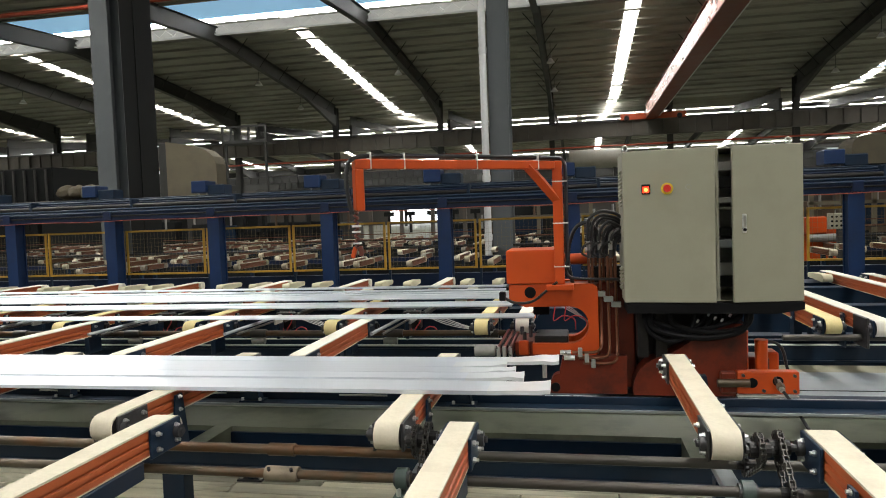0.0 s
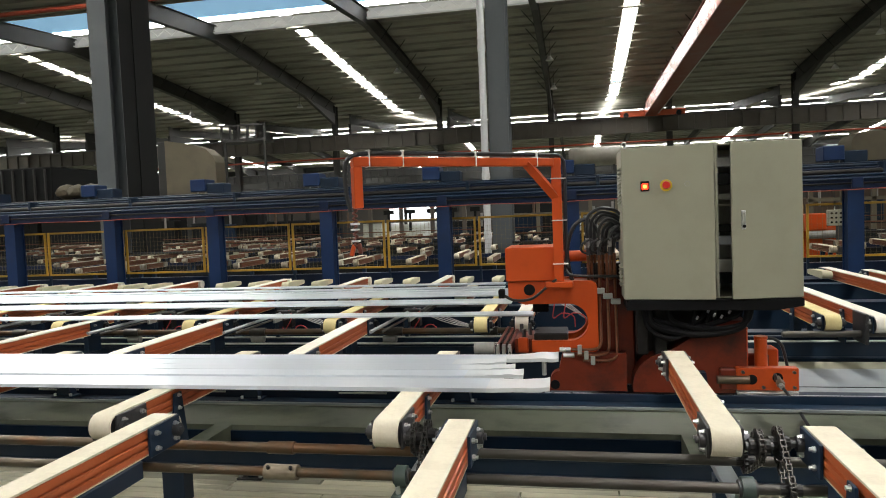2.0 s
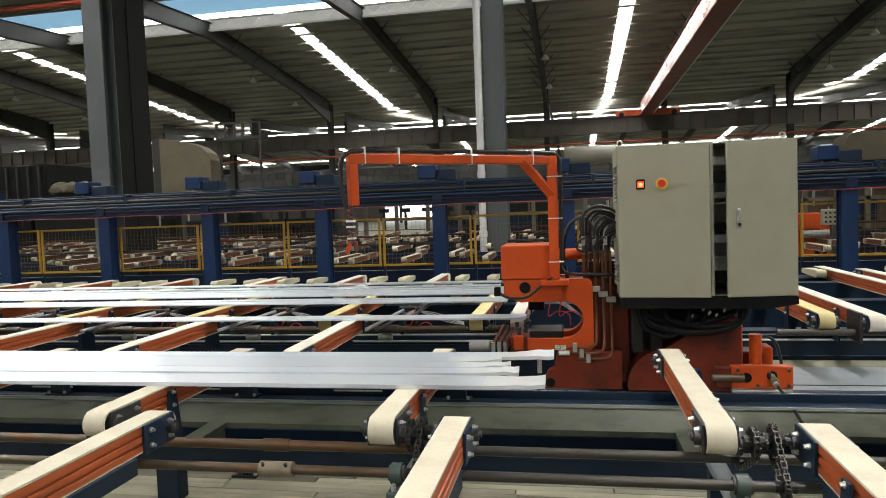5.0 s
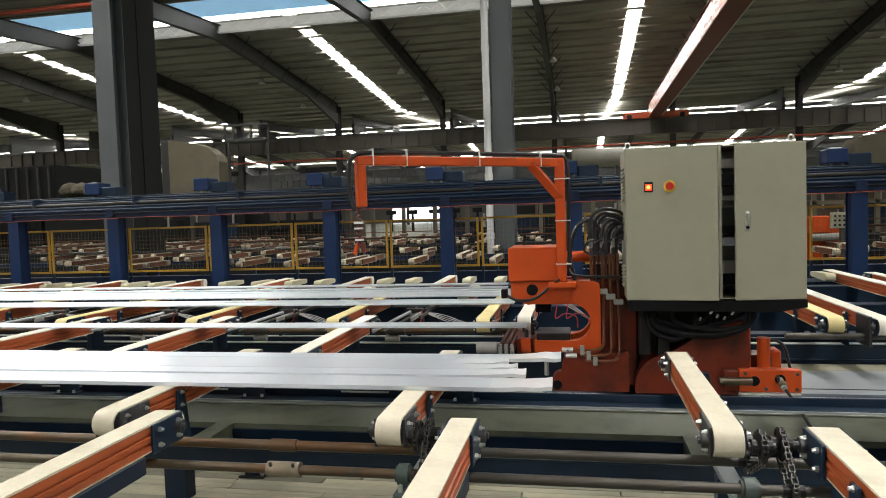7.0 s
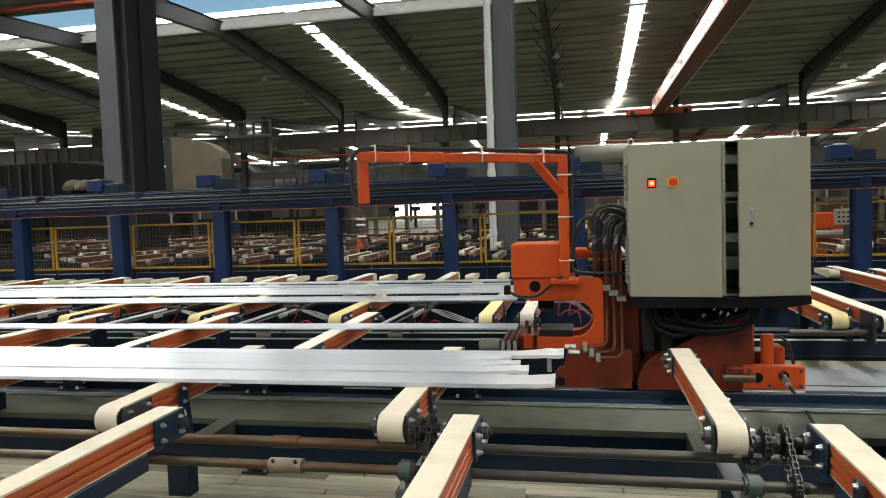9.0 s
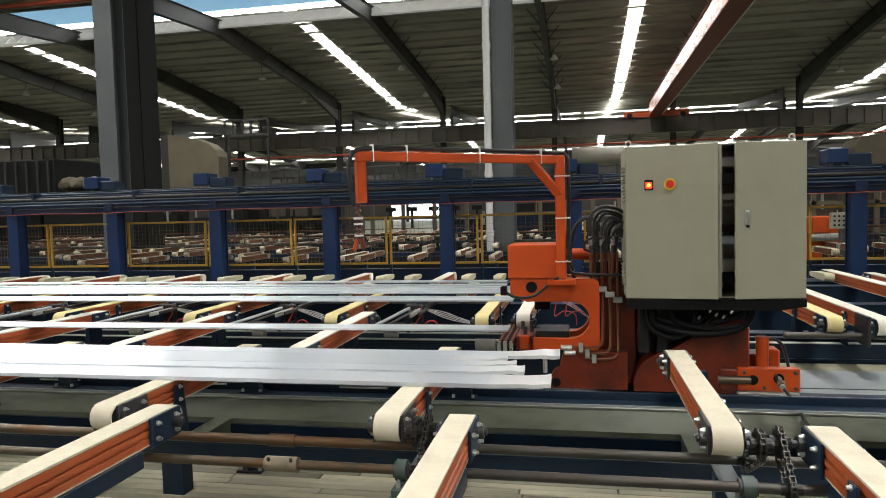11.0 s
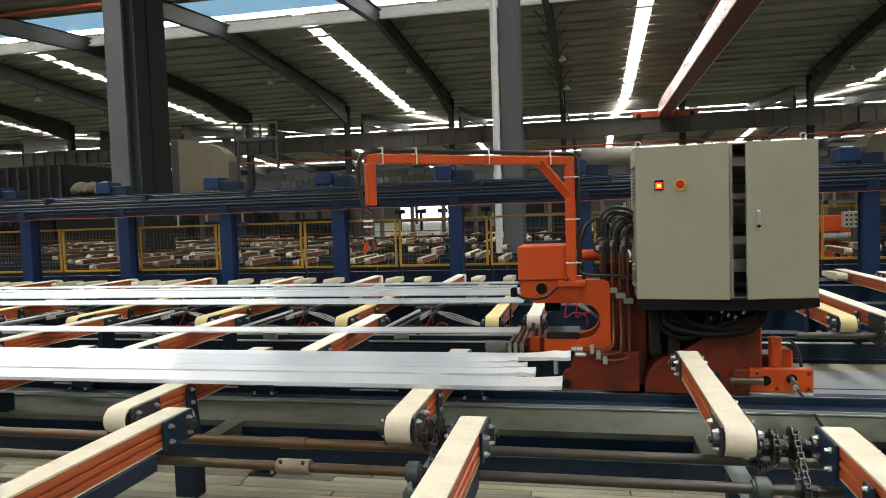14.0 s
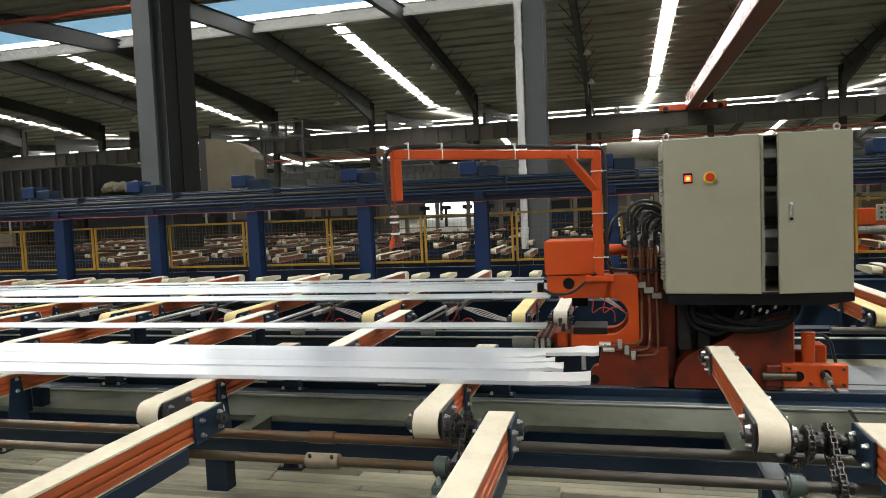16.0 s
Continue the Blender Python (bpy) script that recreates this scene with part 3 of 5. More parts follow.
# ---- frames, shafts and drives of the tables ----
def long_beam(name, y0, y1, z0, z1, label, material=NAVY, x0=-16.0, x1=9.0, flange=True):
    bm = BM()
    if flange:
        box(bm, x0, x1, y0, y1, z1 - 0.012, z1, 0.002)
        box(bm, x0, x1, y0, y1, z0, z0 + 0.012, 0.002)
        box(bm, x0, x1, y0 + 0.012, y0 + 0.02, z0 + 0.012, z1 - 0.012)
        box(bm, x0, x1, y1 - 0.02, y1 - 0.012, z0 + 0.012, z1 - 0.012)
    else:
        box(bm, x0, x1, y0, y1, z0, z1, 0.004)
    t = group(name, label, "steel beam", grp="table beams")
    part("beam", bm, material, t)
    for x in (-14.5, -11, -7.5, -5.2, 2.9, 5.5, 8.5):
        if not x0 < x < x1:
            continue
        leg = part("leg", box(BM(), x - 0.05, x + 0.05, (y0 + y1) / 2 - 0.05, (y0 + y1) / 2 + 0.05, 0, z0), material, t)
    return t


def far_deck():
    t = group("far_table_frame", "dark navy steel frame beyond the fence, pans added over lit floor", "table frame")
    # solid dark pans added to cover the brightly lit floor between the belts
    for y in range(10, 26, 2):
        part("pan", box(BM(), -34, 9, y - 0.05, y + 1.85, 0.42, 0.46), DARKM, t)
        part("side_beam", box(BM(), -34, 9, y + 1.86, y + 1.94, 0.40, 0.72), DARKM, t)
    for y, z in ((18.4, 1.04), (22.0, 1.10)):
        part("guide_rail", box(BM(), -34, 9, y, y + 0.03, z, z + 0.025), DIM_BRICK, t, "thin brick-red guide rail")
    for y in (14.7, 20.1):
        part("drive_shaft", cyl(BM(), (-34, y, 0.98), (9, y, 0.98), 0.03, 8), GREASE, t)
    for x in (-30, -20, -10, 0, 8):
        part("leg", box(BM(), x, x + 0.1, 11.86, 11.94, 0, 0.40), NAVY, t)


far_deck()


def tables_steel():
    long_beam("table_beam", 3.86, 4.02, 0.572, 0.605, "navy steel rail beam that carries the stretcher carriage")
    part("rail", box(BM(), -16, 9, 3.88, 3.91, 0.606, 0.616, 0.003), ZINC, bpy.data.objects["table_beam"], "worn bright running rail")
    long_beam("table_beam", 5.10, 5.24, 0.36, 0.74, "navy steel table beam under the belts")
    tie = long_beam("table_beam", 4.95, 4.99, 0.66, 0.74, "thin navy steel tie beam under the belts")
    # pale strips draw the highlight lines along the tie beam's edges
    part("wear_edge", box(BM(), -16, -0.5, 4.95, 4.99, 0.741, 0.747), WHITE_STEEL, tie, "pale edge strip")
    part("wear_edge", box(BM(), -16, -0.5, 4.90, 4.949, 0.70, 0.706), WHITE_STEEL, tie, "pale edge strip")
    long_beam("table_beam", 5.85, 6.0, 0.60, 0.84, "navy steel table beam under the belts")
    long_beam("table_beam", 6.95, 7.1, 0.66, 0.86, "navy steel table beam under the belts")
    long_beam("table_beam", 7.36, 7.70, 0.62, 0.861, "navy steel edge beam of the table")
    low = long_beam("table_beam", 3.55, 3.67, 0.258, 0.355, "navy steel beam low under the near belts")
    part("leg", box(BM(), -2.43, -2.29, 3.56, 3.66, 0, 0.258, 0.004), NAVY, low)
    long_beam("table_beam", 10.0, 10.1, 0.5, 0.8, "dark navy steel table beam beyond the fence", BEAM)
    long_beam("table_beam", 14.0, 14.1, 0.5, 0.8, "dark navy steel table beam beyond the fence", BEAM, -22, 9)
    sb = long_beam("table_beam", 3.185, 3.26, 0.735, 0.747, "navy steel angle beam under the ends of the near belts", flange=False)
    part("web", box(BM(), -16, 9, 3.262, 3.275, 0.735, 0.782, 0.002), NAVY, sb)
    part("wear_edge", box(BM(), -16, 9, 3.176, 3.184, 0.735, 0.745), TRACK_STEEL, sb, "pale edge strip")
    for k in range(10):
        part("wear_strip", box(BM(), -9.05 + 1.09 * k * 0.8, -8.80 + 1.09 * k * 0.8, 3.255, 3.2615, 0.770, 0.777), WHITE_STEEL, sb, "bright wear strip")
    bt = long_beam("table_beam", 4.86, 4.945, 0.605, 0.715, "navy steel beam behind the stretcher track", NAVY, 1.0, 9.0)
    part("wear_edge", box(BM(), 1.0, 9.0, 4.86, 4.90, 0.7155, 0.721), WHITE_STEEL, bt, "pale edge strip")
    tr = group("stretcher_track", "worn pale grey steel track plate behind the rail beam", "track")
    part("plate", box(BM(), 0.9, 9, 4.03, 4.585, 0.58, 0.604, 0.003), TRACK_STEEL, tr)
    part("ledge", box(BM(), 0.9, 9, 4.59, 4.845, 0.55, 0.59, 0.003), KERB, tr, "dull concrete ledge")
    part("plate", box(BM(), -16, 0.899, 4.03, 4.22, 0.58, 0.604, 0.003), NAVY, tr, "dark oily navy plate")
    for x in (-14.5, -9, -5.2, 2.9, 7):
        part("support", box(BM(), x, x + 0.1, 4.08, 4.18, 0, 0.58), NAVY, tr)
    part("seam", box(BM(), -16, 9, 4.12, 4.13, 0.604, 0.607), GREASE, tr)
    for k in range(14):
        t = group("slide_strip", "thin bright wear strip on the rail beam", "wear strip", pose(-9.3 + 0.95 * k, 3.80, 0.60))
        part("strip", box(BM(), -0.18, 0.18, 0.02, 0.055, 0.0, 0.006, 0.001), WHITE_STEEL, t)


tables_steel()


def planks():
    """Narrow boards on the floor under the near belts."""
    y = 2.75
    rng = random.Random(2)
    me = None
    fl = bpy.data.objects["floor"]
    while y < 4.14:
        x = -4.6 + rng.uniform(-1.2, 0)
        while x < 2.4:
            m = pose(x, y, rng.uniform(0, 0.004))
            if me is None:
                me = part("plank", box(BM(), 0, 1.78, 0, 0.068, 0.002, 0.024, 0.003), PLANK, fl)
                me.matrix_basis = m
            else:
                again(me, m, fl)
            x += 1.79
        y += 0.073


planks()


def anchor_plates():
    for x, y in ((-2.07, 3.97), (-4.4, 3.97)):
        t = group("anchor_plate", "small black steel anchor plate bolted to the planks", "plate", pose(x, y, 0.028))
        part("plate", box(BM(), -0.085, 0.085, -0.05, 0.05, 0.0, 0.012, 0.003), GREASE, t)
        part("stub", cyl(BM(), (0, 0, 0.012), (0, 0, 0.07), 0.03, 10), NAVY, t)
        for dx in (-0.065, 0.065):
            part("bolt", cyl(BM(), (dx, -0.02, 0.012), (dx, -0.02, 0.035), 0.012, 6), ZINC, t)


anchor_plates()


def sprocket(bm, x, y, z, r, w=0.012, teeth=14):
    pts = []
    for k in range(teeth * 2):
        a = math.pi * k / teeth
        rr = r if k % 2 == 0 else r * 0.86
        pts.append((y + rr * math.cos(a), z + rr * math.sin(a)))
    prism(bm, pts, "x", x - w / 2, x + w / 2)
    cyl(bm, (x - 0.03, y, z), (x + 0.03, y, z), r * 0.5, 12)
    return bm


def chain(t, x, p, q, r1, r2):
    """A roller chain round two sprockets at p and q, given as (y, z)."""
    p, q = Vector(p), Vector(q)
    d = (q - p)
    L = d.length
    d /= L
    nrm = Vector((-d.y, d.x))
    pts = []
    steps = int(L / 0.019)
    for k in range(steps):
        pts.append((p + nrm * r1 + (q + nrm * r2 - p - nrm * r1) * k / steps))
    for k in range(9):
        a = math.pi * k / 9
        pts.append(q + r2 * (math.cos(a) * nrm + math.sin(a) * d))
    for k in range(steps):
        pts.append(q - nrm * r2 + (p - nrm * r1 - q + nrm * r2) * k / steps)
    for k in range(9):
        a = math.pi * k / 9
        pts.append(p - r1 * (math.cos(a) * nrm + math.sin(a) * d))
    bm = BM()
    n = len(pts)
    for k in range(n):
        a, b = pts[k], pts[(k + 1) % n]
        if (b - a).length < 1e-5:
            continue
        e = (b - a).normalized()
        f = Vector((-e.y, e.x)) * 0.006
        offs = (0.009, 0.006) if k % 2 else (0.006, 0.0035)
        for s in (-1, 1):
            x0, x1 = sorted((x + s * offs[0], x + s * offs[1]))
            prism(bm, [tuple(a - f - e * .003), tuple(b - f + e * .003), tuple(b + f + e * .003), tuple(a + f - e * .003)], "x", x0, x1)
        cyl(bm, (x - 0.0095, a.x, a.y), (x + 0.0095, a.x, a.y), 0.0042, 6)
    return part("chain", bm, CHAIN, t, "greasy roller chain")


COUPLING = mat("worn_coupling", (0.22, 0.18, 0.13), 0.45, 0.4, vary=0.4, scale=20, dirt=(0.08, 0.06, 0.04), dirt_amount=0.7, dirt_scale=12)
CHAIN = mat("chain_steel", (0.05, 0.047, 0.043), 0.38, 0.6, vary=0.4, scale=60)
SH1 = (2.40, 0.793)     # upper shaft: y, z
SH2 = (2.12, 0.811)     # lower drive shaft


def shafts():
    a = group("drive_shaft", "long rusty steel shaft with a clamped coupling under the belts", "shaft")
    part("shaft", cyl(BM(), (-7, *SH1), (-0.57, *SH1), 0.019, 14), RUST, a, smooth=True)
    part("shaft", cyl(BM(), (-0.57, *SH1), (5.5, *SH1), 0.0175, 14), SHAFT, a, "grey steel shaft", smooth=True)
    for x in (-1.17, -3.4):
        part("sleeve", cyl(BM(), (x - 0.005, *SH1), (x + 0.10, *SH1), 0.024, 14), RUST, a, smooth=True)
    b = group("drive_shaft", "long brown steel drive shaft with a split coupling under the belts", "shaft")
    part("shaft", cyl(BM(), (-7, *SH2), (-0.53, *SH2), 0.016, 14), RUST, b, smooth=True)
    part("shaft", cyl(BM(), (-0.53, *SH2), (5.5, *SH2), 0.016, 14), SHAFT, b, "dark grey steel shaft", smooth=True)
    for x in (-0.995, -3.9):
        bm = cyl(BM(), (x - 0.058, *SH2), (x + 0.058, *SH2), 0.0255, 18)
        c = part("coupling", bm, COUPLING, b, "worn pale split coupling", smooth=True)
        for dx in (-0.04, 0.04):
            part("bolt", cyl(BM(), (x + dx, SH2[0] - 0.014, SH2[1] + 0.012), (x + dx, SH2[0] - 0.022, SH2[1] + 0.026), 0.006, 6), GREASE, c)
    for x in (-0.578, 0.472):
        p = group("pillow_block", "green cast pillow block bearing with zinc bolts", "bearing", pose(x, SH2[0], SH2[1]))
        bm = cyl(BM(), (-0.018, 0, 0), (0.018, 0, 0), 0.035, 18)
        box(bm, -0.02, 0.02, -0.075, 0.075, -0.065, -0.035, 0.004)
        part("housing", bm, GREEN, p, smooth=True)
        part("insert", cyl(BM(), (-0.026, 0, 0), (0.026, 0, 0), 0.026, 16), STEEL, p, smooth=True)
        for dy in (-0.056, 0.056):
            part("bolt", cyl(BM(), (0, dy, -0.035), (0, dy, -0.012), 0.008, 6), ZINC, p)
        part("seat", box(BM(), -0.03, 0.03, -0.12, 0.42, -0.09, -0.0655, 0.003), TRACK_STEEL, p, "worn blue-grey seat beam")
        part("post", box(BM(), -0.035, 0.035, 0.30, 0.37, -SH2[1], -0.0905, 0.003), NAVY, p)
    for x, y, z in ((-0.655 + 0.105, 2.21, BELT - 0.052), (0.435 + 0.092, 2.21, BELT - 0.052), (0.715 - 0.125, 2.24, BELT - 0.052), (-0.40 - 0.115, 2.24, BELT - 0.052)):
        d = group("chain_drive", "greasy roller chain on toothed sprockets", "chain drive")
        part("sprocket", sprocket(BM(), x, y, z, 0.048), GREASE, d)
        xx = x
        to = SH1 if y < 2.225 else SH2
        part("sprocket", sprocket(BM(), xx, to[0], to[1], 0.036), GREASE, d)
        chain(d, xx, (y, z), to, 0.047, 0.035)
        part("stub", cyl(BM(), (x - 0.04, y, z), (x + 0.04, y, z), 0.014, 10), STEEL, d, smooth=True)
    # second shafts under the far rows
    c = group("drive_shaft", "brown steel drive shaft under the rear belts", "shaft")
    part("shaft", cyl(BM(), (-12, 4.72, 0.83), (-0.47, 4.72, 0.83), 0.022, 12), RUST, c, smooth=True)
    for x in (-0.62, -1.3, -2.35, -3.4, -4.4):
        part("collar", cyl(BM(), (x - 0.06, 4.72, 0.83), (x + 0.06, 4.72, 0.83), 0.031, 12), SHAFT, c, smooth=True)
    part("shaft", cyl(BM(), (1.2, 4.45, 0.845), (6, 4.45, 0.845), 0.020, 12), SHAFT, c, smooth=True)
    part("gear_motor", cyl(BM(), (-0.75, 4.25, 0.70), (-0.60, 4.25, 0.70), 0.045, 14), CLAMP, group("gear_motor", "small grey gear motor under the belts", "motor"), smooth=True)


shafts()


def near_frame():
    """Navy frame members under the near belts, across and along."""
    for x in (-2.63, -1.515, -0.40, 0.715, 1.83):
        t = group("cross_beam", "navy steel cross beam under the near belts", "steel beam", grp="cross beams")
        part("beam", box(BM(), x - 0.045, x + 0.045, 0.3, 2.06, 0.795, 0.858, 0.004), NAVY, t)
        part("leg", box(BM(), x - 0.05, x + 0.05, 0.45, 0.55, 0, 0.795), NAVY, t)


near_frame()


# ---- aluminium bars ----
def bar_mesh(x0, x1, w, h, seed, crumple=0.0, rib=True, piece="all"):
    """A flat extruded bar with shallow grooves, its end bent and torn where the jaws held it."""
    rng = random.Random(seed)
    prof = [(-w / 2, 0), (w / 2, 0), (w / 2, h), (w * 0.30, h), (w * 0.28, h - 0.003), (w * 0.24, h - 0.003), (w * 0.22, h),
            (-w * 0.22, h), (-w * 0.24, h - 0.003), (-w * 0.28, h - 0.003), (-w * 0.30, h), (-w / 2, h)] if rib else [(-w / 2, 0), (w / 2, 0), (w / 2, h), (-w / 2, h)]
    n_end = 26 if crumple else 2
    xs = [x0 + (x1 - 0.24 - x0) * k / 24 for k in range(25)] + [x1 - 0.24 + 0.24 * (k + 1) / n_end for k in range(n_end)]
    bm = BM()
    rings = []
    a, b, c = rng.uniform(0, 6), rng.uniform(0, 6), rng.uniform(0.6, 1.4)
    tilt = rng.uniform(0.1, 0.3)
    for x in xs:
        s = max(0.0, (x - (x1 - 0.22)) / 0.22) ** 1.4 * crumple
        wob = 0.0012 * math.sin(x * 1.7 + a)
        ring = []
        for y, z in prof:
            yy = y * (1 - (0.55 + 0.5 * abs(math.sin(b))) * s) + 0.006 * s * math.sin(5 * (x1 - x) / 0.26 + a)
            zz = z + wob + s * (0.003 * math.sin(x * 60 * c + y * 60 + b) + 0.005 * math.sin(x * 23 + a) + tilt * (y + w / 2) + 0.12 * y * math.sin(b + x * 14))
            ring.append(bm.verts.new((x, yy, max(0.0005, zz) if s == 0 else zz)))
        rings.append(ring)
    n = len(prof)
    rings = rings[:25] if piece == "bar" else (rings[24:] if piece == "end" else rings)
    for v in [v for v in bm.verts if v not in {w for r in rings for w in r}]:
        bm.verts.remove(v)
    for r, q in zip(rings, rings[1:]):
        for k in range(n):
            bm.faces.new((r[k], q[k], q[(k + 1) % n], r[(k + 1) % n]))
    bm.faces.new(rings[0][::-1])
    bm.faces.new(rings[-1])
    return bm


def bars():
    lab = "long bright mill-finish aluminium bar, end crumpled by the stretcher jaws"
    for k, (y, e) in enumerate(((2.675, -0.12), (2.845, -0.236), (2.954, -0.28), (3.063, -0.33), (3.172, -0.10))):
        c, w = (0.7, 0.1055) if k else (0.5, 0.160)
        ob = part("aluminium_bar", bar_mesh(-16, e, w, 0.016, 10 + k, c, rib=False, piece="bar"), ALU)
        part("crumpled_end", bar_mesh(-16, e, w, 0.016, 10 + k, c, rib=False, piece="end"), ALU_END, ob, "bent and torn bar end", smooth=True)
        ob.matrix_basis = pose(0, y, BELT + 0.0015)
        tagged(ob, lab, "aluminium bar", "aluminium bars")
    for k, (y, ww, e) in enumerate(((5.165, 0.145, -0.50), (5.315, 0.12, -0.53), (5.625, 0.10, -0.53), (5.725, 0.11, -0.58), (5.85, 0.115, -0.60), (6.0, 0.12, -0.59), (6.215, 0.125, -0.66), (6.53, 0.14, -0.69))):
        ob = part("aluminium_bar", bar_mesh(-18, e, ww, 0.010, 30 + k, 0.0, rib=k % 2 == 1, piece="bar"), ALU)
        part("sawn_end", bar_mesh(-18, e, ww, 0.010, 30 + k, 0.0, rib=k % 2 == 1, piece="end"), ALU, ob)
        ob.matrix_basis = pose(0, y, BELT + 0.0015)
        tagged(ob, "long straight mill-finish aluminium bar lying across the belts", "aluminium bar", "aluminium bars")
    ob = part("sliding_aluminium_bar", bar_mesh(-17, -0.30, 0.155, 0.011, 50, 0.0, rib=False, piece="bar"), ALU)
    part("sawn_end", bar_mesh(-17, -0.30, 0.155, 0.011, 50, 0.0, rib=False, piece="end"), ALU, ob)
    ob.matrix_basis = pose(0, 4.62, BELT + 0.0015)
    return tagged(ob, "single mill-finish aluminium bar carried sideways by the belts", "aluminium bar", "aluminium bars")


MOVING_BAR = bars()


# ---- profile stretcher ----
def arc(cx, cz, r, a0, a1, n=8):
    return [(cx + r * math.cos(radians(a0 + (a1 - a0) * k / n)), cz + r * math.sin(radians(a0 + (a1 - a0) * k / n))) for k in range(n + 1)]


def stretcher():
    t = group("profile_stretcher", "orange painted hydraulic stretcher head on a rail carriage, oily below", "stretcher")
    # throat plate: upper jaw, back and lower jaw round a rounded opening
    z = H
    thr = [(-0.27, z - 0.527), (-0.058, z - 0.527)] + arc(-0.058, z - 0.632, 0.105, 90, -90, 14)[1:] + [(-0.27, z - 0.737)]
    outer = [(-0.27, z - 0.80), (0.075, z - 0.80)] + arc(0.075, z - 0.775, 0.025, -90, 0, 4) + arc(0.06, z - 0.44, 0.04, 0, 90, 4) + [(-0.395, z - 0.40), (-0.395, z - 0.495), (-0.30, z - 0.53)]
    bm = BM()
    for ya, yb in ((3.90, 3.96), (4.14, 4.20)):
        prism(bm, thr + outer, "y", ya, yb)
    body = part("jaw_frame", bm, ORANGE, t, "thick orange plates with a rounded throat")
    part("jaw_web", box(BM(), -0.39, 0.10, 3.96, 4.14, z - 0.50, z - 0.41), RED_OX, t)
    part("lower_jaw", box(BM(), -0.26, -0.07, 3.93, 4.16, z - 0.78, z - 0.700, 0.006), GREASE, t, "greasy black lower jaw block")
    bm = box(BM(), -0.405, -0.125, 3.88, 4.22, z - 0.395, z - 0.205, 0.006)
    head = part("cylinder_box", bm, ORANGE, t, "boxed orange cylinder housing")
    part("port", cyl(BM(), (-0.275, 3.895, z - 0.445), (-0.275, 3.905, z - 0.445), 0.032, 20), BLACK, t)
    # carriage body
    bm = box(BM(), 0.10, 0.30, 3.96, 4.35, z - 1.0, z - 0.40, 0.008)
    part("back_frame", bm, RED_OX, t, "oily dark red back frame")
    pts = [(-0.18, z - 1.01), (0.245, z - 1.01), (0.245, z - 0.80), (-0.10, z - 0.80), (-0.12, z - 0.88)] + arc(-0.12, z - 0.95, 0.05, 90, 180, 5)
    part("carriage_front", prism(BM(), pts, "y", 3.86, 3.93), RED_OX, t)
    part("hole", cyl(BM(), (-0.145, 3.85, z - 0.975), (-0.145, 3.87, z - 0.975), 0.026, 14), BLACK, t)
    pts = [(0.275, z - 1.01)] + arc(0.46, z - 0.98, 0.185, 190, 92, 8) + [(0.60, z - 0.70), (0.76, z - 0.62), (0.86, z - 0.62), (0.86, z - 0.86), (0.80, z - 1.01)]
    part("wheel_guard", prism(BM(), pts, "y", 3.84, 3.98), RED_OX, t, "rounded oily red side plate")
    # black block draws the shade below the electric cabinet
    part("rear_block", box(BM(), 0.31, 0.86, 3.99, 4.30, z - 1.0, z - 0.57, 0.01), GREASE, t, "greasy black pump block, darkened for the shade under the cabinet")
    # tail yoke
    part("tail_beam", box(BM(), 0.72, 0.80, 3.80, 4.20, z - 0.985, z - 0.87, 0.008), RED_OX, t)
    bm = box(BM(), 0.80, 1.105, 3.80, 3.86, z - 0.985, z - 0.865, 0.005)
    tail = part("tail_plate", bm, ORANGE, t, "orange rear yoke plate")
    part("hole", cyl(BM(), (0.875, 3.795, z - 0.925), (0.875, 3.805, z - 0.925), 0.026, 16), BLACK, tail)
    part("hole", cyl(BM(), (1.0, 3.795, z - 0.915), (1.0, 3.805, z - 0.915), 0.026, 16), BLACK, tail)
    part("piston_rod", cyl(BM(), (0.70, 3.79, z - 0.925), (0.86, 3.79, z - 0.925), 0.022, 14), RUST, t, "rusty steel piston rod", smooth=True)
    bm = box(BM(), 0.86, 1.0, 3.95, 4.10, z - 0.90, z - 0.82, 0.01)
    part("tail_web", bm, RED_OX, t)
    for x, y, r, h in ((0.94, 3.88, 0.032, 0.165), (0.865, 3.95, 0.026, 0.20)):
        bm = cyl(BM(), (x, y, z - 0.89), (x, y, z - 0.89 + h), r, 18)
        part("post", bm, ORANGE, t, smooth=True)
        part("cap", cyl(BM(), (x, y, z - 0.889 + h), (x, y, z - 0.875 + h), r * 1.06, 18), ORANGE, t, smooth=True)
    for x, zz in ((0.83, -0.885), (1.08, -0.885), (1.08, -0.965), (0.93, -0.965)):
        part("nut", cyl(BM(), (x, 3.785, z + zz), (x, 3.80, z + zz), 0.009, 6), STEEL, tail)
    part("hose_fitting", box(BM(), 0.83, 0.87, 3.87, 3.93, z - 0.84, z - 0.79, 0.006), STEEL, t)
    part("hose_fitting", cyl(BM(), (0.80, 3.88, z - 0.80), (0.86, 3.88, z - 0.77), 0.012, 8), CLAMP, t)
    part("valve", cyl(BM(), (1.0, 3.715, z - 0.945), (1.0, 3.80, z - 0.915), 0.014, 10), CLAMP, t, "steel hose fitting", smooth=True)
    part("hose_nut", cyl(BM(), (1.0, 3.735, z - 0.938), (1.0, 3.765, z - 0.928), 0.021, 6), COUPLING, t)
    part("hose_fitting", cyl(BM(), (0.985, 3.77, z - 0.92), (0.975, 3.75, z - 0.885), 0.008, 6), STEEL, t)
    # mast, boom and hanger
    ba, bb = Vector((-0.105, 3.86)), Vector((-1.005, 3.10))
    yaw = math.degrees(math.atan2(bb.y - ba.y, bb.x - ba.x))
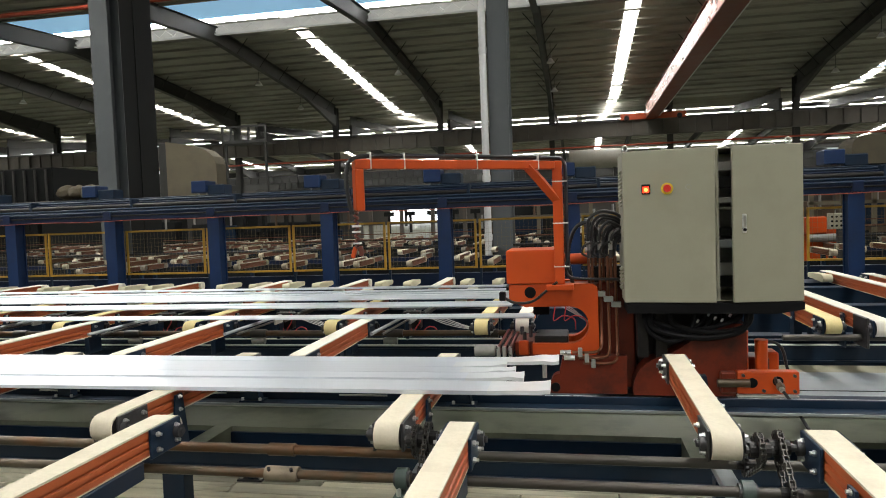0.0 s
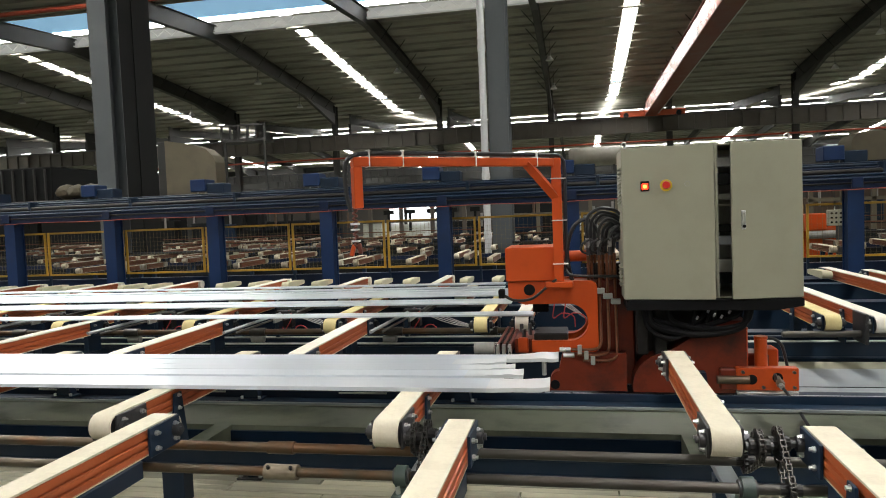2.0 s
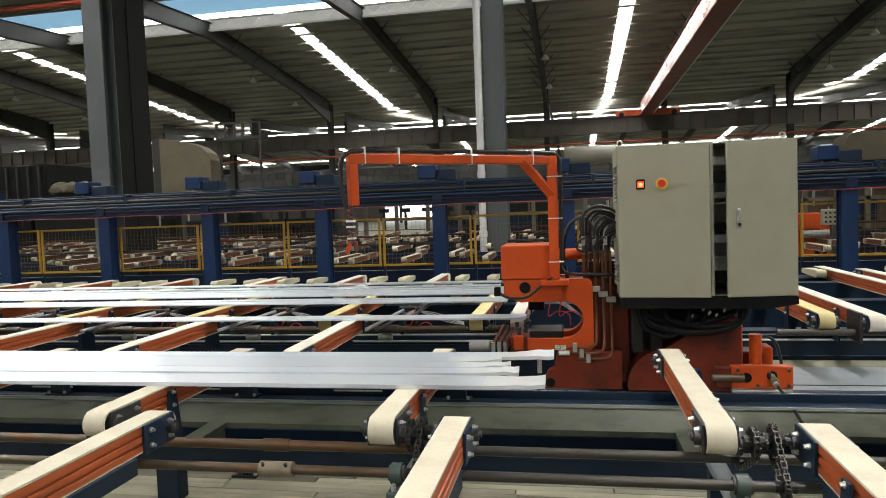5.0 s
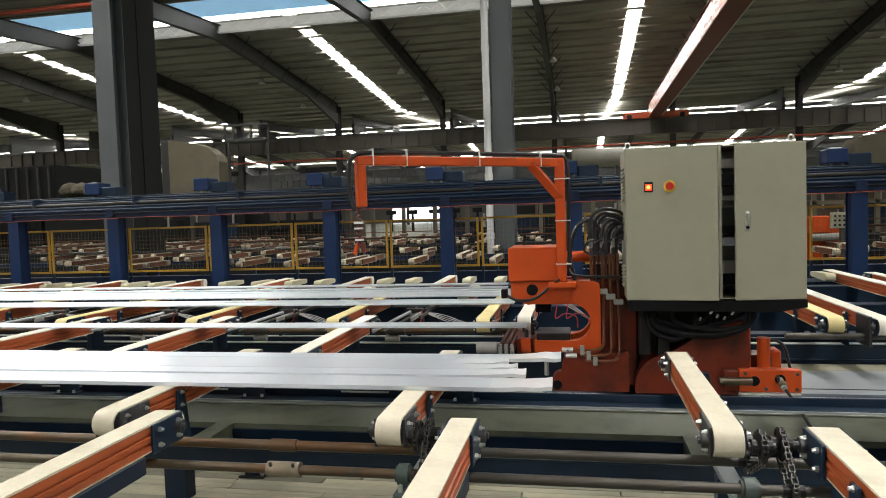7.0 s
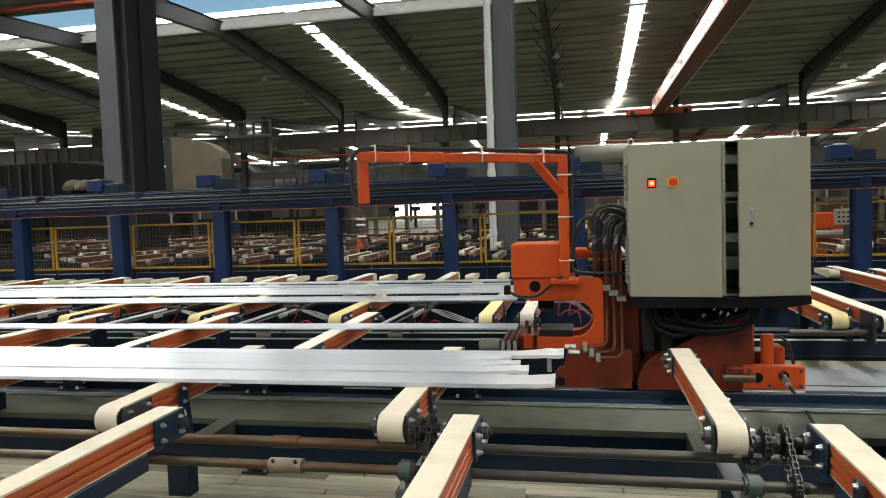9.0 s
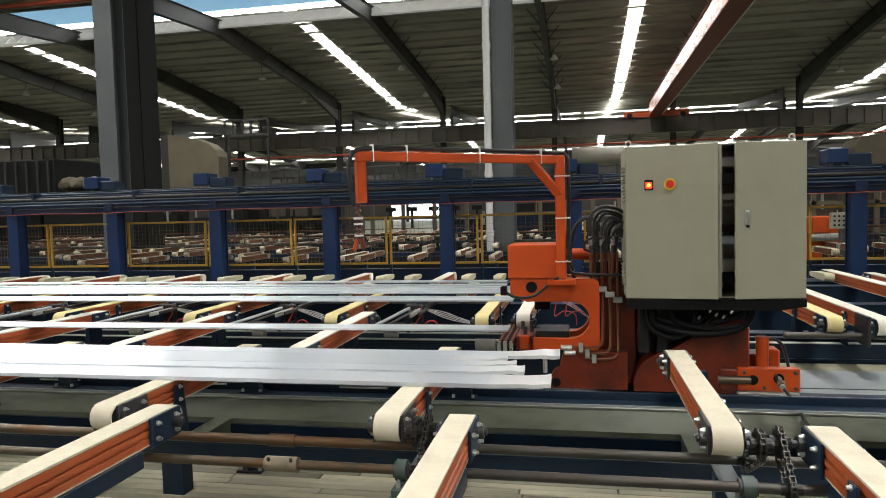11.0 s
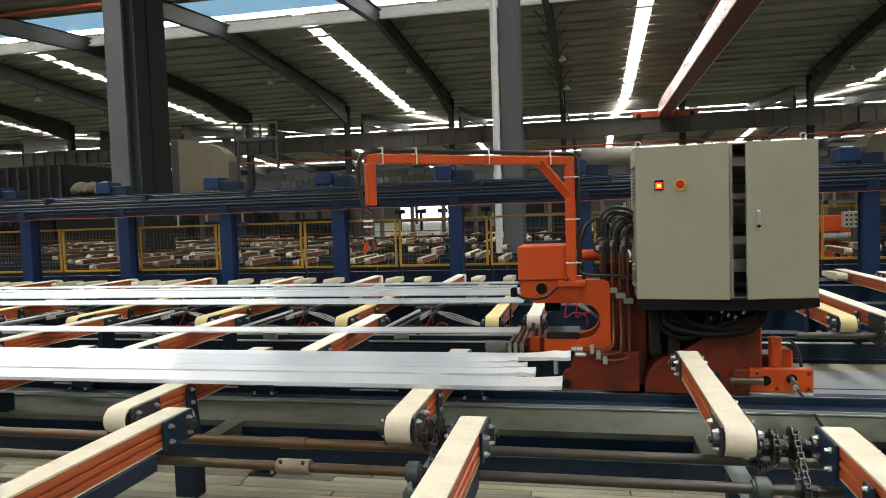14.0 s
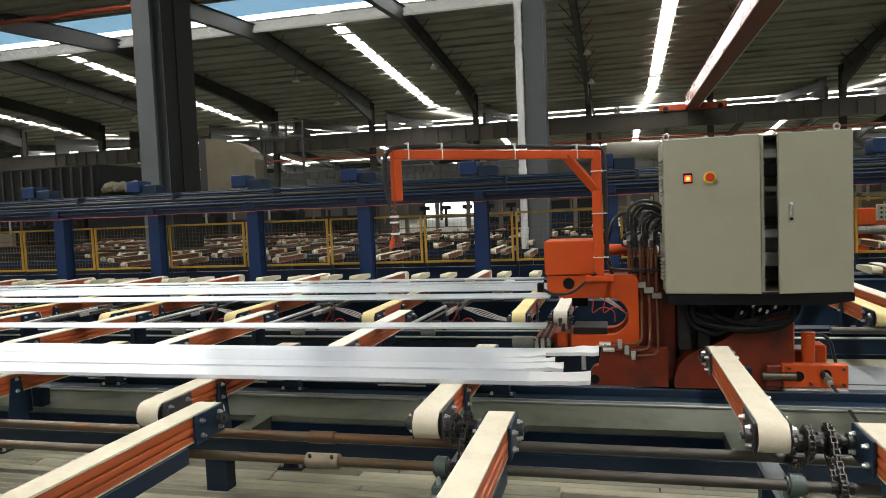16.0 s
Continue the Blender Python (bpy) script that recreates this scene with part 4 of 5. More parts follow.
    part("mast_foot", box(BM(), -0.18, -0.03, 3.80, 3.90, z - 0.425, z - 0.395, 0.004), ORANGE, t)
    part("mast_gusset", prism(BM(), [(-0.13, z - 0.50), (-0.08, z - 0.50), (-0.06, z - 0.425), (-0.15, z - 0.425)], "y", 3.84, 3.88), ORANGE, t)
    part("mast", box(BM(), -0.132, -0.078, 3.833, 3.887, z - 0.395, z + 0.285, 0.004), ORANGE, t)
    L = (bb - ba).length
    bt = part("boom", box(BM(), 0.03, L + 0.022, -0.022, 0.022, 0.240, 0.285, 0.004), ORANGE, t)
    bt.matrix_basis = pose(ba.x, ba.y, z, 0, 0, yaw)
    br = BM()
    tube(br, [(0.0, 0, 0.065), (0.205, 0, 0.262)], 0.030, 4)
    b2 = part("brace", br, ORANGE, t)
    b2.matrix_basis = pose(ba.x, ba.y, z, 0, 0, yaw)
    dr = part("boom_drop", box(BM(), L - 0.022, L + 0.022, -0.022, 0.022, 0.045, 0.240, 0.004), ORANGE, t)
    dr.matrix_basis = pose(ba.x, ba.y, z, 0, 0, yaw)
    cable = curve([(-0.06, 3.86, z - 0.32), (-0.062, 3.86, z - 0.1), (-0.06, 3.86, z + 0.20), (-0.075, 3.86, z + 0.285), (-0.15, 3.82, z + 0.302),
                   (-0.5, 3.52, z + 0.303), (-0.9, 3.185, z + 0.303), (-1.01, 3.08, z + 0.29), (-1.045, 3.06, z + 0.24), (-1.045, 3.06, z + 0.12), (-1.03, 3.07, z + 0.03)], 7)
    part("cable", tube(BM(), cable, 0.011, 8), HOSE, t, "thick black cable tied along the boom", smooth=True)
    for k in (0.12, 0.45, 0.80, 0.95):
        p = ba + (bb - ba) * k
        tie = part("cable_tie", box(BM(), -0.003, 0.003, -0.024, 0.024, 0.238, 0.319, 0.001), WHITE_TIE, t)
        tie.matrix_basis = pose(p.x, p.y, z, 0, 0, yaw)
    for zz in (-0.06, 0.17, -0.30):
        part("cable_tie", box(BM(), -0.135, -0.052, 3.830, 3.890, z + zz, z + zz + 0.006, 0.001), WHITE_TIE, t)
    # hanging spiral lead with clips
    hel = []
    for k in range(70):
        a = k * 0.75
        hel.append((-1.022 + 0.009 * math.cos(a), 3.10 + 0.009 * math.sin(a), z + 0.06 - 0.0029 * k))
    part("spiral_lead", tube(BM(), hel, 0.0055, 6), LEAD, t, "hanging brown-red spiral lead", smooth=True)
    part("lead_clip", box(BM(), -1.040, -1.004, 3.082, 3.116, z - 0.032, z - 0.022), WHITE_TIE, t)
    part("lead_clip", box(BM(), -1.040, -1.006, 3.082, 3.116, z - 0.058, z - 0.050), WHITE_TIE, t)
    part("lead_clip", box(BM(), -1.038, -1.004, 3.082, 3.116, z - 0.112, z - 0.104), WHITE_TIE, t)
    plug = part("lead_plug", box(BM(), -0.010, 0.010, -0.010, 0.010, -0.055, 0.0, 0.004), ORANGE, t, "orange lead plug")
    plug.matrix_basis = pose(-1.03, 3.10, z - 0.125, 0, 18, 0)
    plug = part("lead_plug", box(BM(), -0.009, 0.009, -0.012, 0.012, -0.05, 0.0, 0.004), LEAD, t)
    plug.matrix_basis = pose(-1.006, 3.10, z - 0.12, 0, -6, 0)
    # hydraulic pipes down the back frame and along the lower jaw
    for k in range(3):
        x = 0.115 + 0.042 * k
        zz = z - 0.775 - 0.030 * k
        pts = curve([(x, 3.93, z - 0.25), (x, 3.93, z - 0.5), (x, 3.90, zz + 0.09), (x - 0.008, 3.86, zz + 0.02), (x - 0.05, 3.845, zz), (x - 0.15, 3.845, zz), (-0.05 + 0.03 * k, 3.845, zz)], 6)
        part("hydraulic_pipe", tube(BM(), pts, 0.0085, 8), COPPER, t, "brown steel hydraulic pipe", smooth=True)
        zc = z - 0.475 - 0.030 * k
        part("pipe_clamp", box(BM(), x - 0.026, x + 0.026, 3.905, 3.945, zc, zc + 0.030, 0.004), CLAMP, t, "grey pipe clamp")
        xc = -0.005 + 0.035 * k
        part("pipe_clamp", box(BM(), xc - 0.012, xc + 0.012, 3.828, 3.862, zz - 0.024, zz + 0.024, 0.003), CLAMP, t, "grey pipe clamp")
    for k in range(2):
        part("pipe_nut", cyl(BM(), (-0.115 + 0.02 * k, 3.845, z - 0.776 - 0.03 * k), (-0.055 + 0.02 * k, 3.845, z - 0.776 - 0.03 * k), 0.014, 8), ZINC, t)
    # hoses, valves and a cylinder behind the head
    part("cylinder", cyl(BM(), (-0.10, 4.05, z - 0.27), (0.06, 4.05, z - 0.27), 0.032, 18), ORANGE, t, "small orange cylinder", smooth=True)
    rng = random.Random(3)
    for k in range(8):
        x = 0.055 + 0.020 * k
        y = 3.93 + 0.035 * (k % 3)
        drop = 0.018 * k + 0.02 * rng.random()
        top = z + 0.005 - drop
        pts = curve([(0.235, y + 0.02, top - 0.035), (0.20, y + 0.01, top - 0.012), (max(x + 0.05, 0.13), y, top), (x + 0.012, y, top - 0.035), (x, y, top - 0.09), (x, y, z - 0.19)], 6)
        part("hydraulic_hose", tube(BM(), pts, 0.0095, 8), HOSE, t, smooth=True)
        part("hose_fitting", cyl(BM(), (x, y, z - 0.215), (x, y, z - 0.165), 0.0125, 6), ZINC if k % 3 == 0 else STEEL, t)
        part("hose_fitting", cyl(BM(), (x, y, z - 0.26), (x, y, z - 0.216), 0.0095, 8), STEEL, t)
        part("hose_fitting", cyl(BM(), (x, y, z - 0.40), (x, y, z - 0.261), 0.0085, 8), COPPER, t)
    for k in range(3):
        pts = curve([(0.05 + 0.05 * k, 3.93, z - 0.25), (0.02 + 0.05 * k, 3.91, z - 0.23), (0.03 + 0.05 * k, 3.90, z - 0.19), (0.07 + 0.05 * k, 3.92, z - 0.17)], 6)
        part("hydraulic_hose", tube(BM(), pts, 0.007, 7), HOSE, t, smooth=True)
    part("solenoid_valve", box(BM(), 0.06, 0.12, 4.00, 4.06, z - 0.20, z - 0.09, 0.006), CLAMP, t, "pale grey solenoid valve")
    part("solenoid_valve", box(BM(), 0.15, 0.20, 4.02, 4.08, z - 0.18, z - 0.10, 0.006), WHITE_TIE, t, "pale grey solenoid valve")
    part("valve_block", box(BM(), 0.05, 0.24, 3.98, 4.12, z - 0.40, z - 0.31, 0.006), GREASE, t)
    big = curve([(-0.03, 3.98, z - 0.44), (-0.06, 3.97, z - 0.25), (-0.02, 3.96, z - 0.10), (0.06, 3.98, z - 0.06), (0.12, 4.0, z - 0.14)], 7)
    part("hydraulic_hose", tube(BM(), big, 0.012, 8), HOSE, t, smooth=True)
    low = curve([(-0.09, 3.93, z - 0.24), (-0.06, 3.90, z - 0.35), (0.0, 3.89, z - 0.37), (0.10, 3.90, z - 0.375), (0.22, 3.92, z - 0.38)], 7)
    part("hydraulic_hose", tube(BM(), low, 0.008, 8), HOSE, t, smooth=True)
    jb = curve([(-0.12, 3.80, z - 0.38), (-0.17, 3.83, z - 0.42), (-0.26, 3.86, z - 0.49), (-0.36, 3.88, z - 0.50), (-0.43, 3.9, z - 0.47)], 7)
    part("cable", tube(BM(), jb, 0.008, 8), HOSE, t, smooth=True)
    part("sensor", box(BM(), -0.45, -0.415, 3.88, 3.93, z - 0.49, z - 0.44, 0.004), BLACK, t)
    # dark loops below the electric cabinet
    for k in range(4):
        x0, x1 = 0.34 + 0.03 * rng.random(), 0.62 + 0.25 * rng.random()
        dz = 0.03 + 0.09 * rng.random()
        pts = curve([(x0, 3.80 + 0.02 * k, z - 0.53), (x0 + 0.04, 3.79, z - 0.53 - dz), ((x0 + x1) / 2, 3.78, z - 0.57 - dz), (x1 - 0.03, 3.79, z - 0.53 - dz * 0.8), (x1, 3.80 + 0.02 * k, z - 0.53)], 7)
        part("cable", tube(BM(), pts, 0.010 + 0.004 * (k % 2), 7), BLACK, t, smooth=True)
    for x0, x1, dz, r in ((0.36, 0.86, 0.15, 0.017), (0.46, 0.88, 0.12, 0.014), (0.33, 0.60, 0.17, 0.012)):
        pts = curve([(x0, 3.79, z - 0.53), (x0 + 0.03, 3.77, z - 0.53 - dz * 0.7), ((x0 + x1) / 2, 3.76, z - 0.53 - dz), (x1 - 0.04, 3.77, z - 0.53 - dz * 0.75), (x1, 3.79, z - 0.53)], 7)
        part("cable", tube(BM(), pts, r, 8), BLACK, t, smooth=True)
    for x, zz in ((0.655, -0.565), (0.685, -0.585), (0.72, -0.595), (0.60, -0.60), (0.76, -0.57)):
        part("hose_fitting", cyl(BM(), (x, 3.765, z + zz), (x + 0.008, 3.76, z + zz + 0.016), 0.006, 6), ZINC, t)
    part("tail_block", box(BM(), 0.98, 1.055, 3.98, 4.10, z - 1.0, z - 0.80, 0.008), ORANGE, t)
    part("wear_strip", box(BM(), 0.80, 1.10, 3.79, 3.82, z - 1.000, z - 0.990, 0.002), WHITE_STEEL, t)
    part("junction_box", box(BM(), 0.30, 0.36, 3.82, 3.92, z - 0.80, z - 0.50, 0.008), GREASE, t)
    tr = curve([(1.0, 3.70, z - 0.945), (1.03, 3.62, z - 1.0), (1.06, 3.50, z - 1.08), (1.10, 3.45, z - 1.15)], 6)
    part("cable", tube(BM(), tr, 0.008, 7), HOSE, t, smooth=True)
    tr = curve([(0.95, 4.05, z - 0.80), (1.03, 4.08, z - 0.76), (1.10, 4.1, z - 0.80), (1.13, 4.1, z - 0.92)], 6)
    part("cable", tube(BM(), tr, 0.009, 7), HOSE, t, smooth=True)


stretcher()


def jaw_slide():
    t = group("clamp_slide", "oily red clamp slide with twin roller chains beside the stretcher jaw", "clamp")
    z = H
    for x in (-0.475, -0.44, -0.405):
        b = part("slide_bar", box(BM(), -0.009, 0.009, 0, 0.62, -0.03, 0.03, 0.004), RED_OX, t)
        b.matrix_basis = pose(x, 3.98, z - 0.80)
        part("end_block", box(BM(), x - 0.011, x + 0.011, 3.965, 3.98, z - 0.83, z - 0.77, 0.002), ZINC, t)
    bm = BM()
    for k in range(26):
        box(bm, -0.462, -0.453, 4.0 + 0.023 * k, 4.013 + 0.023 * k, z - 0.785, z - 0.768)
        box(bm, -0.427, -0.418, 4.0 + 0.023 * k, 4.013 + 0.023 * k, z - 0.785, z - 0.768)
    part("chain", bm, CHAIN, t, "greasy roller chain")
    bm = box(BM(), -0.385, -0.26, 4.05, 4.35, z - 0.84, z - 0.755, 0.008)
    part("clamp_body", bm, RED_OX, t)
    part("clamp_body", box(BM(), -0.36, -0.30, 4.02, 4.06, z - 0.83, z - 0.745, 0.006), ORANGE, t)
    for x, y, h in ((-0.33, 4.1, 0.05), (-0.30, 4.2, 0.07), (-0.36, 4.3, 0.05), (-0.25, 4.05, 0.06)):
        part("screw", cyl(BM(), (x, y, z - 0.755), (x, y, z - 0.755 + h), 0.012, 8), STEEL, t)
    part("sensor_head", box(BM(), -0.29, -0.19, 4.35, 4.42, z - 0.64, z - 0.55, 0.006), BLACK, t)
    part("sensor_head", cyl(BM(), (-0.24, 4.34, z - 0.56), (-0.17, 4.34, z - 0.56), 0.022, 12), BLACK, t)
    part("gear_case", cyl(BM(), (-0.62, 4.02, z - 0.80), (-0.50, 4.02, z - 0.80), 0.035, 14), CLAMP, t, smooth=True)
    # nipple under the bar ends
    part("grease_nipple", cyl(BM(), (-0.19, 3.60, z - 0.86), (-0.19, 3.60, z - 0.77), 0.012, 8), ZINC, t)
    # air hoses
    for x0, r in ((-0.19, 0.004), (-0.12, 0.004)):
        pts = curve([(x0, 4.5, z - 0.56), (x0 + 0.03, 4.5, z - 0.60), (x0 + 0.02, 4.5, z - 0.70), (x0 + 0.08, 4.5, z - 0.67), (x0 + 0.15, 4.5, z - 0.69), (x0 + 0.16, 4.5, z - 0.76)], 7)
        part("air_hose", tube(BM(), pts, r, 6), PINK_HOSE, t, "red air hose", smooth=True)
    for k in range(3):
        pts = curve([(-0.18, 4.55, z - 0.56 - 0.01 * k), (-0.06, 4.52, z - 0.62 - 0.012 * k), (0.06, 4.5, z - 0.72)], 7)
        part("air_hose", tube(BM(), pts, 0.004, 6), CLEAR, t, "clear air hose", smooth=True)


jaw_slide()


def loose_hoses():
    for n, x in enumerate((-1.20, -2.22, -3.25, -4.28, -5.31)):
        t = group("air_hose_loop", "looped red air hose hanging under the belts", "hose", pose(x, 4.95, 0))
        for pts in ([(-0.06, 0, 0.935), (-0.058, 0, 0.90), (-0.05, 0, 0.85), (-0.03, 0, 0.79)],
                    [(0.0, 0.03, 0.95), (0.03, 0.01, 0.925), (0.03, 0, 0.88), (-0.008, 0, 0.82), (-0.01, 0, 0.79)],
                    [(0.05, 0, 0.79), (0.075, 0, 0.826), (0.11, 0, 0.839), (0.145, 0, 0.826), (0.17, 0, 0.79)]):
            part("hose", tube(BM(), curve(pts, 8), 0.0045, 6), PINK_HOSE, t, smooth=True)
        c = group("lift_arm", "bright steel guide rods of the transfer lift", "lift arm", pose(x - 0.09, 4.18, 0.92))
        part("rod", cyl(BM(), (-0.02, 0, 0), (0.04, 0.95, 0.012), 0.011, 10), GUIDE_ROD, c, smooth=True)
        part("rod", cyl(BM(), (0.035, 0.05, -0.012), (0.09, 0.95, 0.0), 0.008, 10), SHAFT, c, smooth=True)
        part("slide_bar", box(BM(), 0.10, 0.115, 0.5, 1.35, -0.02, 0.01, 0.002), WHITE_STEEL, c)
        part("slide_bar", box(BM(), 0.15, 0.162, 0.55, 1.40, -0.01, 0.012, 0.002), SHAFT, c)
        part("pivot", box(BM(), -0.01, 0.12, 0.78, 0.86, -0.10, 0.03, 0.006), GREASE, c)
        part("pivot_plate", box(BM(), 0.02, 0.05, 0.70, 0.92, -0.16, 0.0, 0.004), NAVY, c)
        part("roller", cyl(BM(), (0.125, 0.81, 0.0), (0.145, 0.81, 0.0), 0.028, 12), GREASE, c, smooth=True)
        part("bracket", box(BM(), -0.30, -0.26, 0.30, 0.44, -0.20, -0.03, 0.004), NAVY, c)
        part("stub_shaft", cyl(BM(), (-0.36, 0.36, -0.06), (-0.20, 0.36, -0.06), 0.018, 10), STEEL, c, smooth=True)
        part("coupling", cyl(BM(), (-0.10, 0.55, -0.145), (0.0, 0.55, -0.145), 0.024, 12), CLAMP, c, smooth=True)
        h = group("clear_hose", "coil of thin clear air hose under the belts", "hose", pose(x, 4.95, 0))
        for k in range(4):
            pts = curve([(0.08, 0, 0.925 - 0.004 * k), (0.20, 0.02 * k, 0.905 - 0.018 * k), (0.32, 0, 0.862 - 0.010 * k), (0.42, 0, 0.83 - 0.004 * k)], 8)
            part("hose", tube(BM(), pts, 0.0035, 6), CLEAR, h, smooth=True)


GUIDE_ROD = mat("bright_guide_rod", (0.42, 0.44, 0.47), 0.38, 0.35, vary=0.08, scale=6)
loose_hoses()


# ---- electric cabinet ----
def cabinet():
    """Two-door cabinet; both doors stand ajar and meet at an open gap."""
    z = H
    y = 3.74
    t = group("electric_cabinet", "grey-beige electric cabinet with two doors ajar on a black tray", "electric cabinet")
    bm = BM()
    x0, x1, z0, z1, yb = 0.235, 1.105, z - 0.485, z + 0.305, 4.12
    box(bm, x0, x1, yb - 0.006, yb, z0, z1)
    box(bm, x0, x0 + 0.006, y, yb - 0.006, z0, z1)
    box(bm, x1 - 0.006, x1, y, yb - 0.006, z0, z1)
    box(bm, x0 + 0.006, x1 - 0.006, y, yb - 0.006, z1 - 0.006, z1)
    box(bm, x0 + 0.006, x1 - 0.006, y, yb - 0.006, z0, z0 + 0.006)
    part("body", bm, CABINET, t)
    # doors swing out towards each other's edge
    for nm, hx, w, swing, s in (("door", x0, 0.452, -6.0, 1), ("door", x1, 0.345, 7.5, -1)):
        bm = box(BM(), 0 if s > 0 else -w, w if s > 0 else 0, -0.02, 0.0, z0, z1, 0.003)
        d = part(nm, bm, CABINET, t, "powder-coated door ajar")
        d.matrix_basis = pose(hx, y - 0.004, 0, 0, 0, swing)
        bm = BM()
        e = w - 0.012
        box(bm, min(s * e, s * (e - 0.01)), max(s * e, s * (e - 0.01)), 0.0, 0.018, z0 + 0.01, z1 - 0.01)
        part("door_rim", bm, CABINET, d)
        if s > 0:
            px, pz = 0.118, z + 0.105
            p = part("pilot_lamp", box(BM(), px - 0.022, px + 0.022, -0.027, -0.0202, pz - 0.026, pz + 0.026, 0.003), BLACK, d, "lit red pilot lamp")
            part("lens", box(BM(), px - 0.016, px + 0.016, -0.032, -0.0272, pz - 0.018, pz + 0.014, 0.002), PILOT, p)
            part("core", cyl(BM(), (px, -0.034, pz - 0.002), (px, -0.0322, pz - 0.002), 0.010, 14), PILOT_CORE, p)
            px = 0.222
            p = part("emergency_stop", cyl(BM(), (px, -0.0202, pz), (px, -0.026, pz), 0.030, 24), YEL_PLATE, d, "red mushroom button on a yellow disc", smooth=True)
            part("stem", cyl(BM(), (px, -0.026, pz), (px, -0.052, pz), 0.014, 14), BLACK, p, smooth=True)
            part("button", cyl(BM(), (px, -0.052, pz), (px, -0.076, pz), 0.021, 20, 0.018), RED, p, smooth=True)
            part("key_lock", cyl(BM(), (0.325, -0.0202, pz + 0.003), (0.325, -0.024, pz + 0.003), 0.014, 18), CLAMP, d, "small plugged lock", smooth=True)
            part("plug", cyl(BM(), (0.325, -0.0242, pz + 0.003), (0.325, -0.029, pz + 0.003), 0.0115, 18), CABINET, d.children[-1], smooth=True)
        else:
            hxx, hz = -w + 0.055, z - 0.085
            bm = box(BM(), hxx - 0.011, hxx + 0.011, -0.026, -0.0202, hz - 0.048, hz + 0.048, 0.003)
            p = part("lock_handle", bm, ZINC, d, "oval chrome swing handle")
            part("lever", box(BM(), hxx - 0.007, hxx + 0.007, -0.040, -0.0262, hz - 0.02, hz + 0.040, 0.005), WHITE_STEEL, p)
            part("cylinder", cyl(BM(), (hxx, -0.034, hz - 0.032), (hxx, -0.0262, hz - 0.032), 0.008, 14), BLACK, p)
    # inside: mounting plate with devices
    part("mounting_plate", box(BM(), x0 + 0.05, x1 - 0.05, 3.93, 3.94, z0 + 0.04, z1 - 0.04), CLAMP, t)
    for zz, h, c in ((0.19, 0.05, CLAMP), (0.10, 0.06, DARKM), (0.02, 0.03, CLAMP), (-0.015, 0.012, CABINET), (-0.15, 0.04, DARKM), (-0.215, 0.045, RAIL_GREY), (-0.36, 0.07, CLAMP), (-0.42, 0.05, DARKM)):
        part("device_rail", box(BM(), x0 + 0.30, x1 - 0.15, 3.82, 3.928, z + zz, z + zz + h, 0.003), c, t)
    part("door_post", box(BM(), 0.698, 0.713, y, y + 0.02, z0 + 0.006, z1 - 0.006), CABINET, t)
    # louvres on the side, lifting eyes, tray
    for a, b in ((0.02, 0.22), (-0.42, -0.28)):
        for k in range(int((b - a) / 0.02)):
            zz = z + a + 0.02 * k
            part("louvre", prism(BM(), [(x0 - 0.016, zz), (x0 - 0.0005, zz), (x0 - 0.0005, zz + 0.013)], "y", y + 0.03, y + 0.20), CABINET, t)
    for x, yy in ((x0 + 0.02, y + 0.05), (x1 - 0.05, y + 0.04), (x0 + 0.25, yb - 0.05), (x1 - 0.05, yb - 0.05)):
        bm = cyl(BM(), (x, yy, z1), (x, yy, z1 + 0.012), 0.012, 12)
        pts = [(x + 0.013 * math.cos(a), yy, z1 + 0.022 + 0.016 * math.sin(a)) for a in [2 * math.pi * k / 14 for k in range(15)]]
        tube(bm, pts, 0.0045, 6)
        part("lifting_eye", bm, ZINC, t, smooth=True)
    pts = [(x0 + 0.01, z0 - 0.004), (x1, z0 - 0.004), (x1, z0 - 0.040), (x1 - 0.13, z0 - 0.062), (x0 + 0.01, z0 - 0.055)]
    tr = tagged(part("cabinet_tray", prism(BM(), pts, "y", 3.70, 4.14), BLACK), "black steel tray carrying the electric cabinet", "tray")
    part("tray_arm", box(BM(), 0.40, 0.46, 3.86, 4.12, z0 - 0.52, z0 - 0.056), GREASE, tr)
    part("tray_arm", box(BM(), 0.72, 0.78, 3.86, 4.12, z0 - 0.52, z0 - 0.056), GREASE, tr)


RAIL_GREY = mat("blue_grey_rail", (0.42, 0.45, 0.50), 0.4, vary=0.05)
YEL_PLATE = mat("yellow_disc", (0.75, 0.50, 0.03), 0.4, vary=0.05)
cabinet()


# ---- blue puller gantry and fence ----
SPRINK = mat("sprinkler_red", (0.40, 0.07, 0.035), 0.45, vary=0.15, scale=2)
GANTRY_POSTS = (-13.0, -11.35, -9.7, -8.08, -6.45, -4.87, -3.24, -1.67, -0.06, 1.53, 3.11, 4.7, 6.3)


